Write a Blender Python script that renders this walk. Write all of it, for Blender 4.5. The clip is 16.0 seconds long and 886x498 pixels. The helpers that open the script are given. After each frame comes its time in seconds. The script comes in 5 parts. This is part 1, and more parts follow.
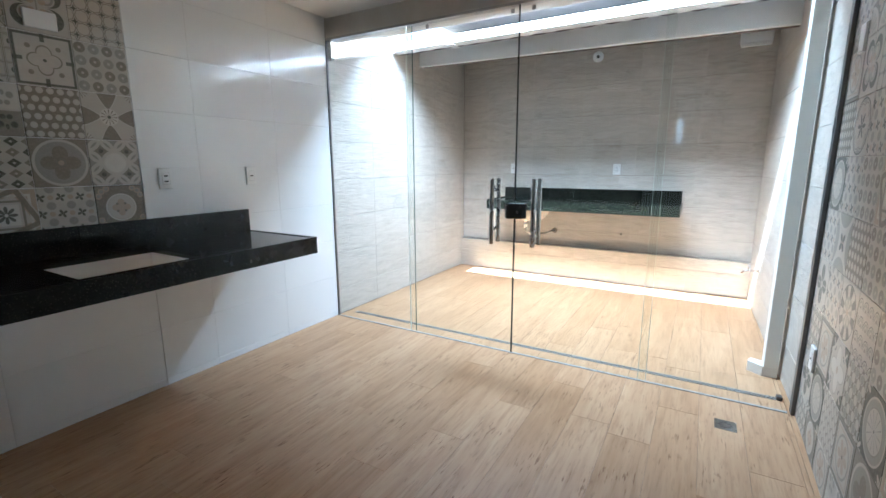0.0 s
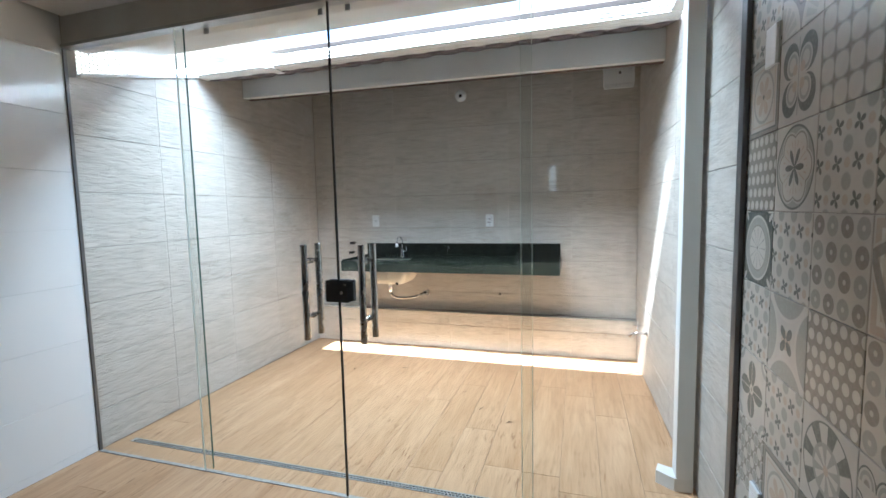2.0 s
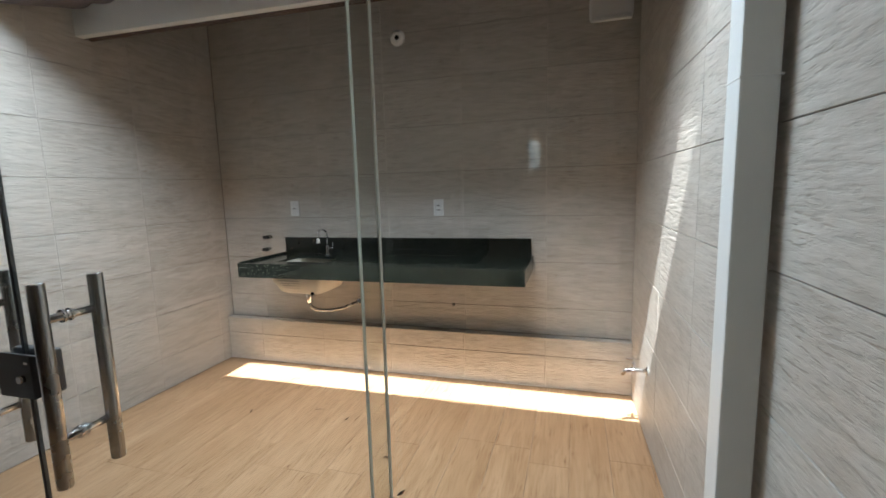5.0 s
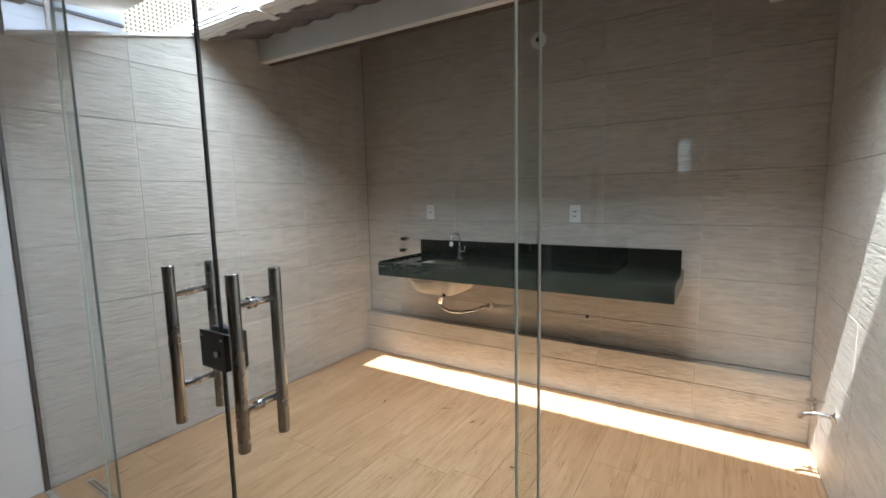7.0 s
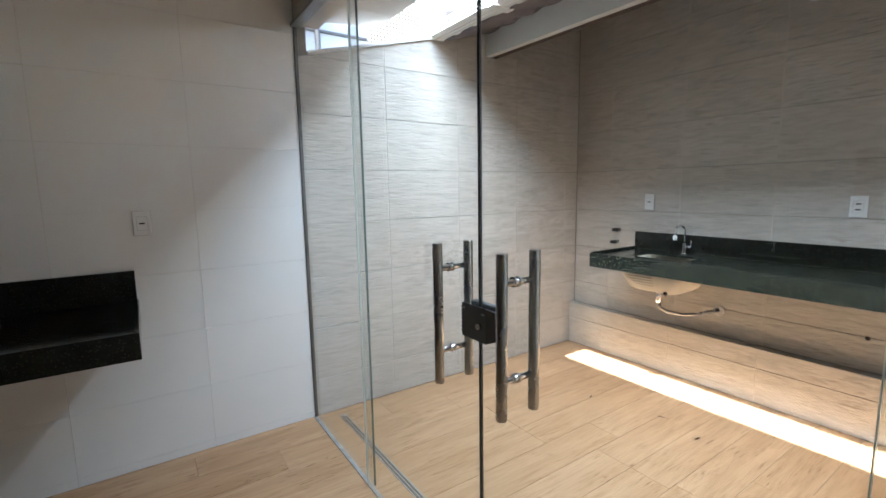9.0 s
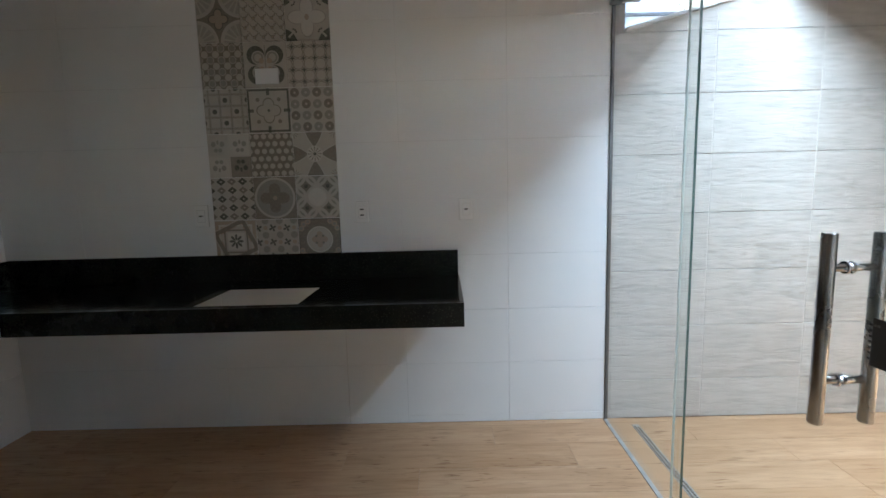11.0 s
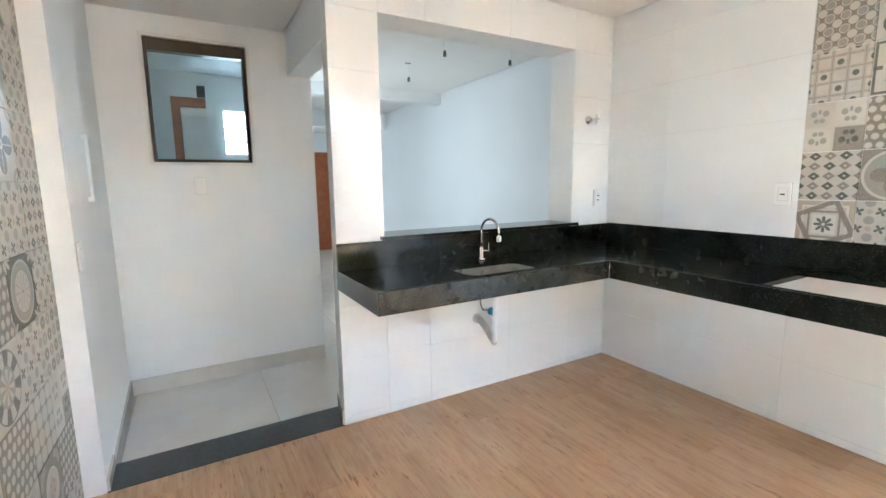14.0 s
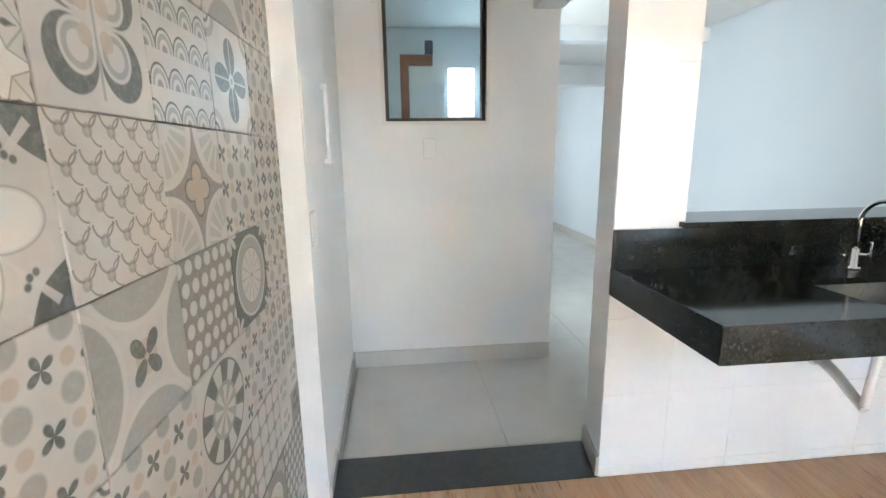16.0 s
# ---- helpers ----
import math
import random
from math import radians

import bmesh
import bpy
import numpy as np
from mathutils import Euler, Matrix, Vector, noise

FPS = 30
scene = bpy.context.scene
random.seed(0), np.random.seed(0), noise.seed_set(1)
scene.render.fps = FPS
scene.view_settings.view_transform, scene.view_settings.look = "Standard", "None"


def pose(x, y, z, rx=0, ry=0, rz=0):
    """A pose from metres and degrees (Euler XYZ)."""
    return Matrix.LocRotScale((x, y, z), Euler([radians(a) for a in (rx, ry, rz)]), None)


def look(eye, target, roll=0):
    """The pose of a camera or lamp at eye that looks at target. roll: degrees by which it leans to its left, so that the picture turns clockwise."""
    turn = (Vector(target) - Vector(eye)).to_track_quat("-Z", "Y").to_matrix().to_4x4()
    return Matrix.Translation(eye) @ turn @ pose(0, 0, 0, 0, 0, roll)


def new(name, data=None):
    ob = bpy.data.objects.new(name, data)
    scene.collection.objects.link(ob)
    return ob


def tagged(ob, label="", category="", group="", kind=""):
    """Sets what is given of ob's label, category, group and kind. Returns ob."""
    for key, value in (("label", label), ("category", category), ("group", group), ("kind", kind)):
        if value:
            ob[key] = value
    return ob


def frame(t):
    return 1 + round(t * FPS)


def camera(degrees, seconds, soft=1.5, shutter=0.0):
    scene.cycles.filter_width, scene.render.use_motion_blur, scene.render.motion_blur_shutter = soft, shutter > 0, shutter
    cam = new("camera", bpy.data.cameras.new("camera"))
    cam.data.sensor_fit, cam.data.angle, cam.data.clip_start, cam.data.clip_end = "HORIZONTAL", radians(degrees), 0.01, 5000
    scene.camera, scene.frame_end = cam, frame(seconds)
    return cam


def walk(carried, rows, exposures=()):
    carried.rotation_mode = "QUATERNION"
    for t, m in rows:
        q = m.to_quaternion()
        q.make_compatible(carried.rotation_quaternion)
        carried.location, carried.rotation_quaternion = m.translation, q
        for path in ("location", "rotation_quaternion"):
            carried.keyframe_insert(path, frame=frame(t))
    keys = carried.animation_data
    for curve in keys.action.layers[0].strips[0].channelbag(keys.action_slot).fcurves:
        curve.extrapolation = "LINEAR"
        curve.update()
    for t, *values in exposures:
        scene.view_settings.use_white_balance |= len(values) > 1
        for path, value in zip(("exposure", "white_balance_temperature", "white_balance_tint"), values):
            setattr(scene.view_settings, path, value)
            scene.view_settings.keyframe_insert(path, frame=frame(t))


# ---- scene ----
cam = camera(89.7, 16.0)
PATH = [
    (0, (2.76, -2.864, 1.343), (1.774, -1.166, 0.967), -0.2),
    (0.5, (2.772, -2.624, 1.373), (1.933, -0.842, 1.029), -0.1),
    (1, (2.756, -2.401, 1.392), (1.995, -0.576, 1.096), -0.7),
    (1.5, (2.733, -2.111, 1.416), (2.035, -0.251, 1.184), -1.1),
    (2, (2.734, -1.836, 1.394), (2.154, 0.069, 1.216), -1.2),
    (2.5, (2.739, -1.518, 1.408), (2.226, 0.409, 1.254), -1.2),
    (3, (2.705, -1.264, 1.392), (2.215, 0.67, 1.243), -1.3),
    (3.5, (2.707, -0.976, 1.371), (2.225, 0.96, 1.221), -1.4),
    (3.7, (2.724, -0.922, 1.369), (2.255, 1.015, 1.202), -1.3),
    (5.8, (2.892, -0.615, 1.434), (2.172, 1.228, 1.147), -1.5),
    (6, (2.876, -0.616, 1.419), (2.104, 1.211, 1.159), -1.3),
    (6.5, (2.834, -0.633, 1.42), (1.93, 1.135, 1.179), -1.2),
    (7, (2.798, -0.668, 1.418), (1.731, 1.007, 1.181), -1.2),
    (7.5, (2.768, -0.702, 1.411), (1.521, 0.845, 1.178), -1.3),
    (8, (2.736, -0.73, 1.405), (1.342, 0.685, 1.176), -1.3),
    (8.2, (2.708, -0.767, 1.409), (1.269, 0.602, 1.176), -1.2),
    (10.3, (2.557, -0.845, 1.383), (0.641, -0.331, 1.129), -1.2),
    (10.5, (2.526, -0.89, 1.354), (0.583, -0.481, 1.117), -1.2),
    (11, (2.513, -0.916, 1.354), (0.528, -0.931, 1.107), -1.5),
    (11.5, (2.538, -0.919, 1.364), (0.606, -1.367, 1.106), -1.5),
    (12, (2.587, -0.967, 1.367), (0.786, -1.792, 1.099), -1.4),
    (12.5, (2.629, -1.003, 1.353), (1.004, -2.136, 1.084), -1.1),
    (13, (2.665, -1.028, 1.355), (1.209, -2.371, 1.077), -1.0),
    (13.5, (2.706, -1.059, 1.351), (1.451, -2.591, 1.07), -0.8),
    (14, (2.755, -1.121, 1.34), (1.775, -2.84, 1.052), -0.8),
    (14.5, (2.791, -1.221, 1.33), (2.092, -3.071, 1.032), -0.9),
    (15, (2.829, -1.371, 1.323), (2.359, -3.285, 0.981), -0.9),
    (15.5, (2.86, -1.581, 1.308), (2.546, -3.519, 0.924), -0.9),
    (16, (2.865, -1.904, 1.304), (2.673, -3.852, 0.896), -0.8),
]
LIGHT = [(0, 4.27, 5020, 3), (1, 3.93, 5080, 4), (1.5, 3.75, 5150, 4), (2, 3.65, 5300, 4), (2.7, 3.4, 5350, 5), (3.5, 2.95, 5750, 7), (6, 2.85, 5900, 7), (8.2, 3.1, 5750, 7), (10.3, 3.65, 5350, 5), (11, 3.65, 5300, 5), (12, 4.65, 5300, 5), (12.5, 5.4, 5250, 5),
         (13.5, 6.25, 5150, 4), (14.5, 6.7, 5200, 4), (16, 6.6, 5200, 4)]
walk(cam, [(t, look(eye, target, roll)) for t, eye, target, roll in PATH], LIGHT)

# ---- world, sun, large lights ----
world = bpy.data.worlds.new("world")
scene.world = world
world.use_nodes = True
wn = world.node_tree
sky = wn.nodes.new("ShaderNodeTexSky")
sky.sky_type = "NISHITA"
sky.sun_disc = False
sky.dust_density = 5.0
sky.ozone_density = 0.6
SUN_WAY = Vector((0.09, 0.58, -1.0)).normalized()
sky.sun_elevation = math.asin(-SUN_WAY.z)
sky.sun_rotation = math.atan2(-SUN_WAY.x, -SUN_WAY.y)
wn.nodes["Background"].inputs[1].default_value = 0.12
wn.links.new(sky.outputs[0], wn.nodes["Background"].inputs[0])

sun = new("sun", bpy.data.lights.new("sun", "SUN"))
sun.data.energy = 3.9
sun.data.angle = radians(0.7)
sun.data.color = (1.0, 0.985, 0.96)
sun.matrix_world = look((0.5, -2.0, 8.0), Vector((0.5, -2.0, 8.0)) + SUN_WAY)


def area(name, eye, target, w, h, power, color):
    ob = new(name, bpy.data.lights.new(name, "AREA"))
    ob.data.shape, ob.data.size, ob.data.size_y = "RECTANGLE", w, h
    ob.data.energy, ob.data.color = power, color
    ob.matrix_world = look(eye, target)
    return ob


# lamps for the sky in the open courtyard slit and the back room's window
area("courtyard_sky", (1.62, 0.76, 2.66), (1.62, 2.50, 0.20), 2.0, 0.26, 13.0, (0.85, 0.94, 1.0))
# two unseen fill lamps added to brighten living room and hall
area("living_window_light", (1.84, -5.55, 1.35), (-1.0, -5.45, 1.35), 1.1, 1.8, 0.33, (1.0, 0.97, 0.88))
area("living_window_light", (1.84, -9.0, 1.35), (-1.0, -8.6, 1.35), 1.1, 1.8, 0.48, (1.0, 0.97, 0.88))
area("back_room_light", (2.23, -6.36, 1.90), (2.25, -5, 1.85), 0.22, 0.40, 0.05, (0.95, 0.98, 1.0))

# ---- materials ----


class Ex:
    """A number made by math nodes, so that a pattern reads as a formula."""
    nt = None

    def __init__(self, s):
        self.s = s

    @staticmethod
    def op(kind, *a, clamp=False):
        n = Ex.nt.nodes.new("ShaderNodeMath")
        n.operation, n.use_clamp = kind, clamp
        for i, v in enumerate(a):
            if isinstance(v, Ex):
                Ex.nt.links.new(v.s, n.inputs[i])
            else:
                n.inputs[i].default_value = v
        return Ex(n.outputs[0])

    def __add__(self, o): return Ex.op("ADD", self, o)
    def __radd__(self, o): return Ex.op("ADD", o, self)
    def __sub__(self, o): return Ex.op("SUBTRACT", self, o)
    def __rsub__(self, o): return Ex.op("SUBTRACT", o, self)
    def __mul__(self, o): return Ex.op("MULTIPLY", self, o)
    def __rmul__(self, o): return Ex.op("MULTIPLY", o, self)
    def __truediv__(self, o): return Ex.op("DIVIDE", self, o)


def absx(a): return Ex.op("ABSOLUTE", a)
def minx(a, b): return Ex.op("MINIMUM", a, b)
def maxx(a, b): return Ex.op("MAXIMUM", a, b)
def cosx(a): return Ex.op("COSINE", a)
def sinx(a): return Ex.op("SINE", a)
def fract(a): return Ex.op("FRACT", a)
def floorx(a): return Ex.op("FLOOR", a)
def hyp(a, b): return Ex.op("SQRT", a * a + b * b)
def ang(a, b): return Ex.op("ARCTAN2", b, a)
def inside(d, w=0.012): return Ex.op("MULTIPLY_ADD", d, -1.0 / w, 0.5, clamp=True)
def ring(d, half): return inside(absx(d) - half)
def cell(a, n): return (fract(a * n + 0.5) - 0.5)


def mix(nt, f, a, b):
    n = nt.nodes.new("ShaderNodeMix")
    n.data_type = "RGBA"
    for s, v in ((n.inputs[0], f), (n.inputs[6], a), (n.inputs[7], b)):
        if isinstance(v, Ex):
            nt.links.new(v.s, s)
        elif hasattr(v, "is_output"):
            nt.links.new(v, s)
        else:
            s.default_value = v if isinstance(v, float) else (*v, 1)
    return n.outputs[2]


def material(name, rough=0.5, metal=0.0, color=(0.8, 0.8, 0.8), coat=0.0, spec=0.5):
    m = bpy.data.materials.new(name)
    m.use_nodes = True
    b = m.node_tree.nodes["Principled BSDF"]
    b.inputs["Base Color"].default_value = (*color, 1)
    b.inputs["Roughness"].default_value = rough
    b.inputs["Metallic"].default_value = metal
    b.inputs["Coat Weight"].default_value = coat
    b.inputs["Specular IOR Level"].default_value = spec
    return m, m.node_tree, b


def coords(nt, kind="Object", scale=(1, 1, 1), per_object=0.0):
    tc = nt.nodes.new("ShaderNodeTexCoord")
    mp = nt.nodes.new("ShaderNodeMapping")
    mp.inputs["Scale"].default_value = scale
    nt.links.new(tc.outputs[kind], mp.inputs["Vector"])
    if per_object:
        info = nt.nodes.new("ShaderNodeObjectInfo")
        mul = nt.nodes.new("ShaderNodeMath")
        mul.operation = "MULTIPLY"
        mul.inputs[1].default_value = per_object
        nt.links.new(info.outputs["Random"], mul.inputs[0])
        comb = nt.nodes.new("ShaderNodeCombineXYZ")
        for i in range(3):
            nt.links.new(mul.outputs[0], comb.inputs[i])
        nt.links.new(comb.outputs[0], mp.inputs["Location"])
    return mp.outputs[0]


def noise_tex(nt, vec, scale, detail=4, rough=0.55):
    n = nt.nodes.new("ShaderNodeTexNoise")
    n.inputs["Scale"].default_value = scale
    n.inputs["Detail"].default_value = detail
    n.inputs["Roughness"].default_value = rough
    nt.links.new(vec, n.inputs["Vector"])
    return n.outputs["Fac"]


def ramp(nt, fac, stops):
    r = nt.nodes.new("ShaderNodeValToRGB")
    el = r.color_ramp.elements
    while len(el) < len(stops):
        el.new(0.5)
    for e, (p, c) in zip(el, stops):
        e.position = p
        e.color = (*c, 1) if len(c) == 3 else c
    nt.links.new(fac, r.inputs[0])
    return r.outputs[0]


def bump(nt, b, height, strength, dist):
    n = nt.nodes.new("ShaderNodeBump")
    n.inputs["Strength"].default_value = strength
    n.inputs["Distance"].default_value = dist
    nt.links.new(height, n.inputs["Height"])
    nt.links.new(n.outputs[0], b.inputs["Normal"])


def rough_var(nt, b, fac, lo, hi):
    n = nt.nodes.new("ShaderNodeMapRange")
    n.inputs["To Min"].default_value, n.inputs["To Max"].default_value = lo, hi
    nt.links.new(fac, n.inputs["Value"])
    nt.links.new(n.outputs[0], b.inputs["Roughness"])


def mottled(name, c1, c2, scale, rough, bump_s=0.1, bump_d=0.001, metal=0.0, kind="Object", fine=60, coat=0.0, spec=0.5):
    m, nt, b = material(name, rough, metal, c1, coat, spec)
    v = coords(nt, kind)
    n1 = noise_tex(nt, v, scale)
    n2 = noise_tex(nt, v, fine, 3)
    nt.links.new(ramp(nt, n1, ((0.3, c1), (0.7, c2))), b.inputs["Base Color"])
    bump(nt, b, n2, bump_s, bump_d)
    rough_var(nt, b, n1, max(0.02, rough - 0.06), rough + 0.08)
    return m


M_PLASTER = mottled("white_plaster", (0.80, 0.80, 0.79), (0.76, 0.76, 0.755), 1.3, 0.7, 0.15, 0.0008, kind="Generated")
M_LIVING = mottled("pale_grey_paint", (0.74, 0.755, 0.76), (0.70, 0.72, 0.73), 1.1, 0.75, 0.15, 0.0008)
M_CEIL = mottled("ceiling_paint", (0.74, 0.72, 0.69), (0.70, 0.685, 0.66), 0.8, 0.8, 0.1, 0.0006)
M_BEAM = mottled("rough_cream_paint", (0.60, 0.585, 0.55), (0.48, 0.465, 0.43), 3.5, 0.7, 0.4, 0.003, fine=25)
M_BEAM_OUT = mottled("white_steel_paint", (0.80, 0.80, 0.78), (0.73, 0.73, 0.71), 2.0, 0.5, 0.1, 0.001)
M_GROUT = mottled("grout", (0.40, 0.37, 0.33), (0.33, 0.30, 0.27), 8, 0.9)
M_GROUT_W = mottled("white_grout", (0.77, 0.765, 0.75), (0.72, 0.715, 0.70), 8, 0.9)
M_GROUT_DARK = mottled("brown_grout", (0.25, 0.16, 0.095), (0.19, 0.12, 0.07), 8, 0.9)
M_ALU = mottled("brushed_aluminium", (0.42, 0.42, 0.42), (0.34, 0.34, 0.34), 12, 0.38, 0.05, 0.0005, 0.9)
M_ALU_PALE = mottled("bright_aluminium", (0.46, 0.455, 0.44), (0.36, 0.35, 0.34), 12, 0.42, 0.05, 0.0005, 0.5)
M_ALU_DARK = mottled("dull_dark_aluminium", (0.16, 0.155, 0.15), (0.12, 0.115, 0.11), 8, 0.45, 0.05, 0.0005, 0.6)
M_GRATE = mottled("dull_perforated_steel", (0.40, 0.385, 0.36), (0.27, 0.26, 0.24), 25, 0.55, 0.1, 0.0005, 0.15)
# joint colours carry light: pale highlight on upright joints, dark shadow in level ones
M_JOINT_LIT = mottled("painted_lit_joint", (0.68, 0.64, 0.58), (0.58, 0.54, 0.48), 8, 0.9)
M_GROUT_SHADE = mottled("shade_dark_grout", (0.26, 0.235, 0.205), (0.20, 0.18, 0.155), 8, 0.9)
M_CHROME, _, _ = material("chrome", 0.08, 1.0, (0.78, 0.78, 0.79))
M_STEEL = mottled("brushed_steel", (0.50, 0.485, 0.465), (0.36, 0.35, 0.335), 14, 0.25, 0.04, 0.0004, 1.0)
M_BLACK = mottled("black_plastic", (0.03, 0.03, 0.032), (0.05, 0.05, 0.052), 10, 0.4)
M_LOCK = mottled("black_satin_lock_paint", (0.050, 0.053, 0.056), (0.07, 0.073, 0.076), 12, 0.3)
M_PLASTIC = mottled("white_plastic", (0.80, 0.80, 0.79), (0.77, 0.77, 0.76), 6, 0.35, 0.02)
M_PLASTIC_IVORY = mottled("ivory_plastic", (0.74, 0.69, 0.60), (0.68, 0.62, 0.52), 5, 0.4, 0.05)
M_PIPE_GREY = mottled("aged_white_pvc", (0.60, 0.585, 0.55), (0.48, 0.465, 0.43), 9, 0.5)
M_PLATE_SHADE, _, _ = material("painted_plate_shade", 0.6, 0, (0.48, 0.48, 0.47))
M_BLUE, _, _ = material("blue_plastic", 0.4, 0, (0.02, 0.18, 0.30))
M_BROWN_FRAME = mottled("bronze_paint", (0.075, 0.055, 0.035), (0.055, 0.042, 0.03), 10, 0.4, metal=0.3)
M_STONE = mottled("white_marble_sill", (0.74, 0.73, 0.70), (0.66, 0.65, 0.62), 5, 0.3)
M_SILL = mottled("grey_granite_threshold", (0.045, 0.05, 0.048), (0.03, 0.033, 0.032), 30, 0.35)
M_PINE = mottled("varnished_wood", (0.33, 0.10, 0.03), (0.24, 0.065, 0.02), 5, 0.35)
M_ROOF = mottled("aged_clay_tile", (0.23, 0.195, 0.205), (0.075, 0.062, 0.072), 12, 0.85, 0.5, 0.004, fine=40)
M_TIMBER = mottled("dark_brown_timber", (0.085, 0.05, 0.038), (0.05, 0.03, 0.024), 6, 0.8)
M_MORTAR = mottled("pale_mortar", (0.52, 0.48, 0.46), (0.38, 0.35, 0.34), 12, 0.9, 0.5, 0.004)
M_COBOGO = mottled("ochre_block", (0.74, 0.66, 0.50), (0.68, 0.60, 0.44), 6, 0.85)
M_BROWN_BACK = mottled("brown_hole_colour", (0.30, 0.16, 0.07), (0.24, 0.12, 0.05), 3, 0.9)
M_FAR = mottled("neighbour_render", (0.66, 0.69, 0.72), (0.56, 0.60, 0.64), 2, 0.85)
M_GROUND = mottled("bare_concrete", (0.28, 0.27, 0.25), (0.2, 0.19, 0.18), 1.5, 0.9)
M_RUBBER, _, _ = material("dark_seal", 0.6, 0, (0.035, 0.038, 0.036))
M_HOLE, _, _ = material("dark_hole", 0.9, 0, (0.01, 0.01, 0.01))
M_LEAF = mottled("dry_leaf", (0.10, 0.055, 0.025), (0.06, 0.035, 0.02), 20, 0.8)


def glass_mat(name, tint):
    m, nt, b = material(name)
    nt.nodes.remove(b)
    out = nt.nodes["Material Output"]
    tr = nt.nodes.new("ShaderNodeBsdfTransparent")
    tr.inputs[0].default_value = (*tint, 1)
    gl = nt.nodes.new("ShaderNodeBsdfGlossy")
    gl.inputs["Roughness"].default_value = 0.01
    lw = nt.nodes.new("ShaderNodeLayerWeight")
    lw.inputs[0].default_value = 0.5
    Ex.nt = nt
    fr = Ex.op("POWER", Ex(lw.outputs["Facing"]), 5.0) * 0.96 + 0.04
    mx = nt.nodes.new("ShaderNodeMixShader")
    nt.links.new(fr.s, mx.inputs[0])
    nt.links.new(tr.outputs[0], mx.inputs[1])
    nt.links.new(gl.outputs[0], mx.inputs[2])
    nt.links.new(mx.outputs[0], out.inputs[0])
    return m


M_GLASS = glass_mat("clear_glass", (0.972, 0.985, 0.977))
M_GLASS_DIM = glass_mat("greenish_glass", (0.80, 0.86, 0.85))
M_GLASS_EDGE, _, _ = material("glass_edge", 0.15, 0, (0.05, 0.10, 0.085))
# the same glass edge again, lightened in colour to look lit
M_GLASS_EDGE_LIT, _, _ = material("glass_edge_lit_copy", 0.12, 0, (0.68, 0.74, 0.68))


def granite(name, base, fleck, fine, rough):
    m, nt, b = material(name, rough, 0, base)
    v = coords(nt)
    vo = nt.nodes.new("ShaderNodeTexVoronoi")
    vo.inputs["Scale"].default_value = fine
    nt.links.new(v, vo.inputs["Vector"])
    n1 = noise_tex(nt, v, 3.5, 5)
    spot = ramp(nt, vo.outputs["Distance"], ((0.16, (1, 1, 1)), (0.40, (0, 0, 0))))
    n2 = noise_tex(nt, v, 45, 4)
    keep = ramp(nt, n2, ((0.38, (0, 0, 0)), (0.54, (1, 1, 1))))
    mul = nt.nodes.new("ShaderNodeMath")
    mul.operation = "MULTIPLY"
    nt.links.new(spot, mul.inputs[0])
    nt.links.new(keep, mul.inputs[1])
    n3 = noise_tex(nt, v, 16, 6, 0.65)
    cloud = ramp(nt, n3, ((0.40, base), (0.58, tuple(c * 1.5 for c in base)), (0.74, tuple(0.22 * c + 0.006 for c in fleck))))
    b.inputs["Specular IOR Level"].default_value = 0.32
    nt.links.new(mix(nt, Ex(mul.outputs[0]), cloud, fleck), b.inputs["Base Color"])
    rough_var(nt, b, n1, rough - 0.05, rough + 0.1)
    return m


M_GRANITE = granite("black_granite", (0.009, 0.010, 0.008), (0.034, 0.032, 0.024), 95, 0.08)
M_GRANITE_G = granite("green_granite", (0.010, 0.0125, 0.0105), (0.22, 0.25, 0.18), 75, 0.14)


def wood_tile():
    m, nt, b = material("wood_look_tile", 0.34)
    v = coords(nt, "Object", (1, 1, 1), 37.0)

    def grain(su, sv, detail, rough=0.55):
        st = nt.nodes.new("ShaderNodeMapping")
        st.inputs["Scale"].default_value = (su, sv, 1)
        nt.links.new(v, st.inputs["Vector"])
        return noise_tex(nt, st.outputs[0], 1.0, detail, rough)
    band, vein, wide, fleck = grain(30, 2.2, 5), grain(75, 6, 4), grain(7, 1.6, 4), grain(95, 11, 3, 0.5)
    c = mix(nt, 0.42, ramp(nt, band, ((0.30, (0.320, 0.178, 0.086)), (0.44, (0.441, 0.265, 0.142)), (0.58, (0.520, 0.332, 0.186)), (0.72, (0.602, 0.410, 0.252)))),
            ramp(nt, wide, ((0.34, (0.377, 0.219, 0.108)), (0.66, (0.569, 0.377, 0.224)))))
    info = nt.nodes.new("ShaderNodeObjectInfo")
    c = mix(nt, 0.38, c, ramp(nt, info.outputs["Random"], ((0, (0.395, 0.232, 0.119)), (1, (0.561, 0.368, 0.219)))))
    Ex.nt = nt
    c = mix(nt, Ex(ramp(nt, vein, ((0.36, (1, 1, 1)), (0.50, (0, 0, 0))))) * 0.28, c, (0.258, 0.129, 0.056))
    patch = ramp(nt, noise_tex(nt, v, 5.5, 4, 0.6), ((0.46, (0.0, 0.0, 0.0)), (0.64, (1, 1, 1))))
    dash = Ex(ramp(nt, fleck, ((0.35, (1, 1, 1)), (0.42, (0, 0, 0))))) * Ex(patch)
    c = mix(nt, dash * 0.75, c, (0.183, 0.083, 0.033))
    nt.links.new(c, b.inputs["Base Color"])
    b.inputs["Specular IOR Level"].default_value = 0.2
    bump(nt, b, (Ex(vein) - dash * 0.4).s, 0.14, 0.0015)
    rough_var(nt, b, wide, 0.28, 0.42)
    return m


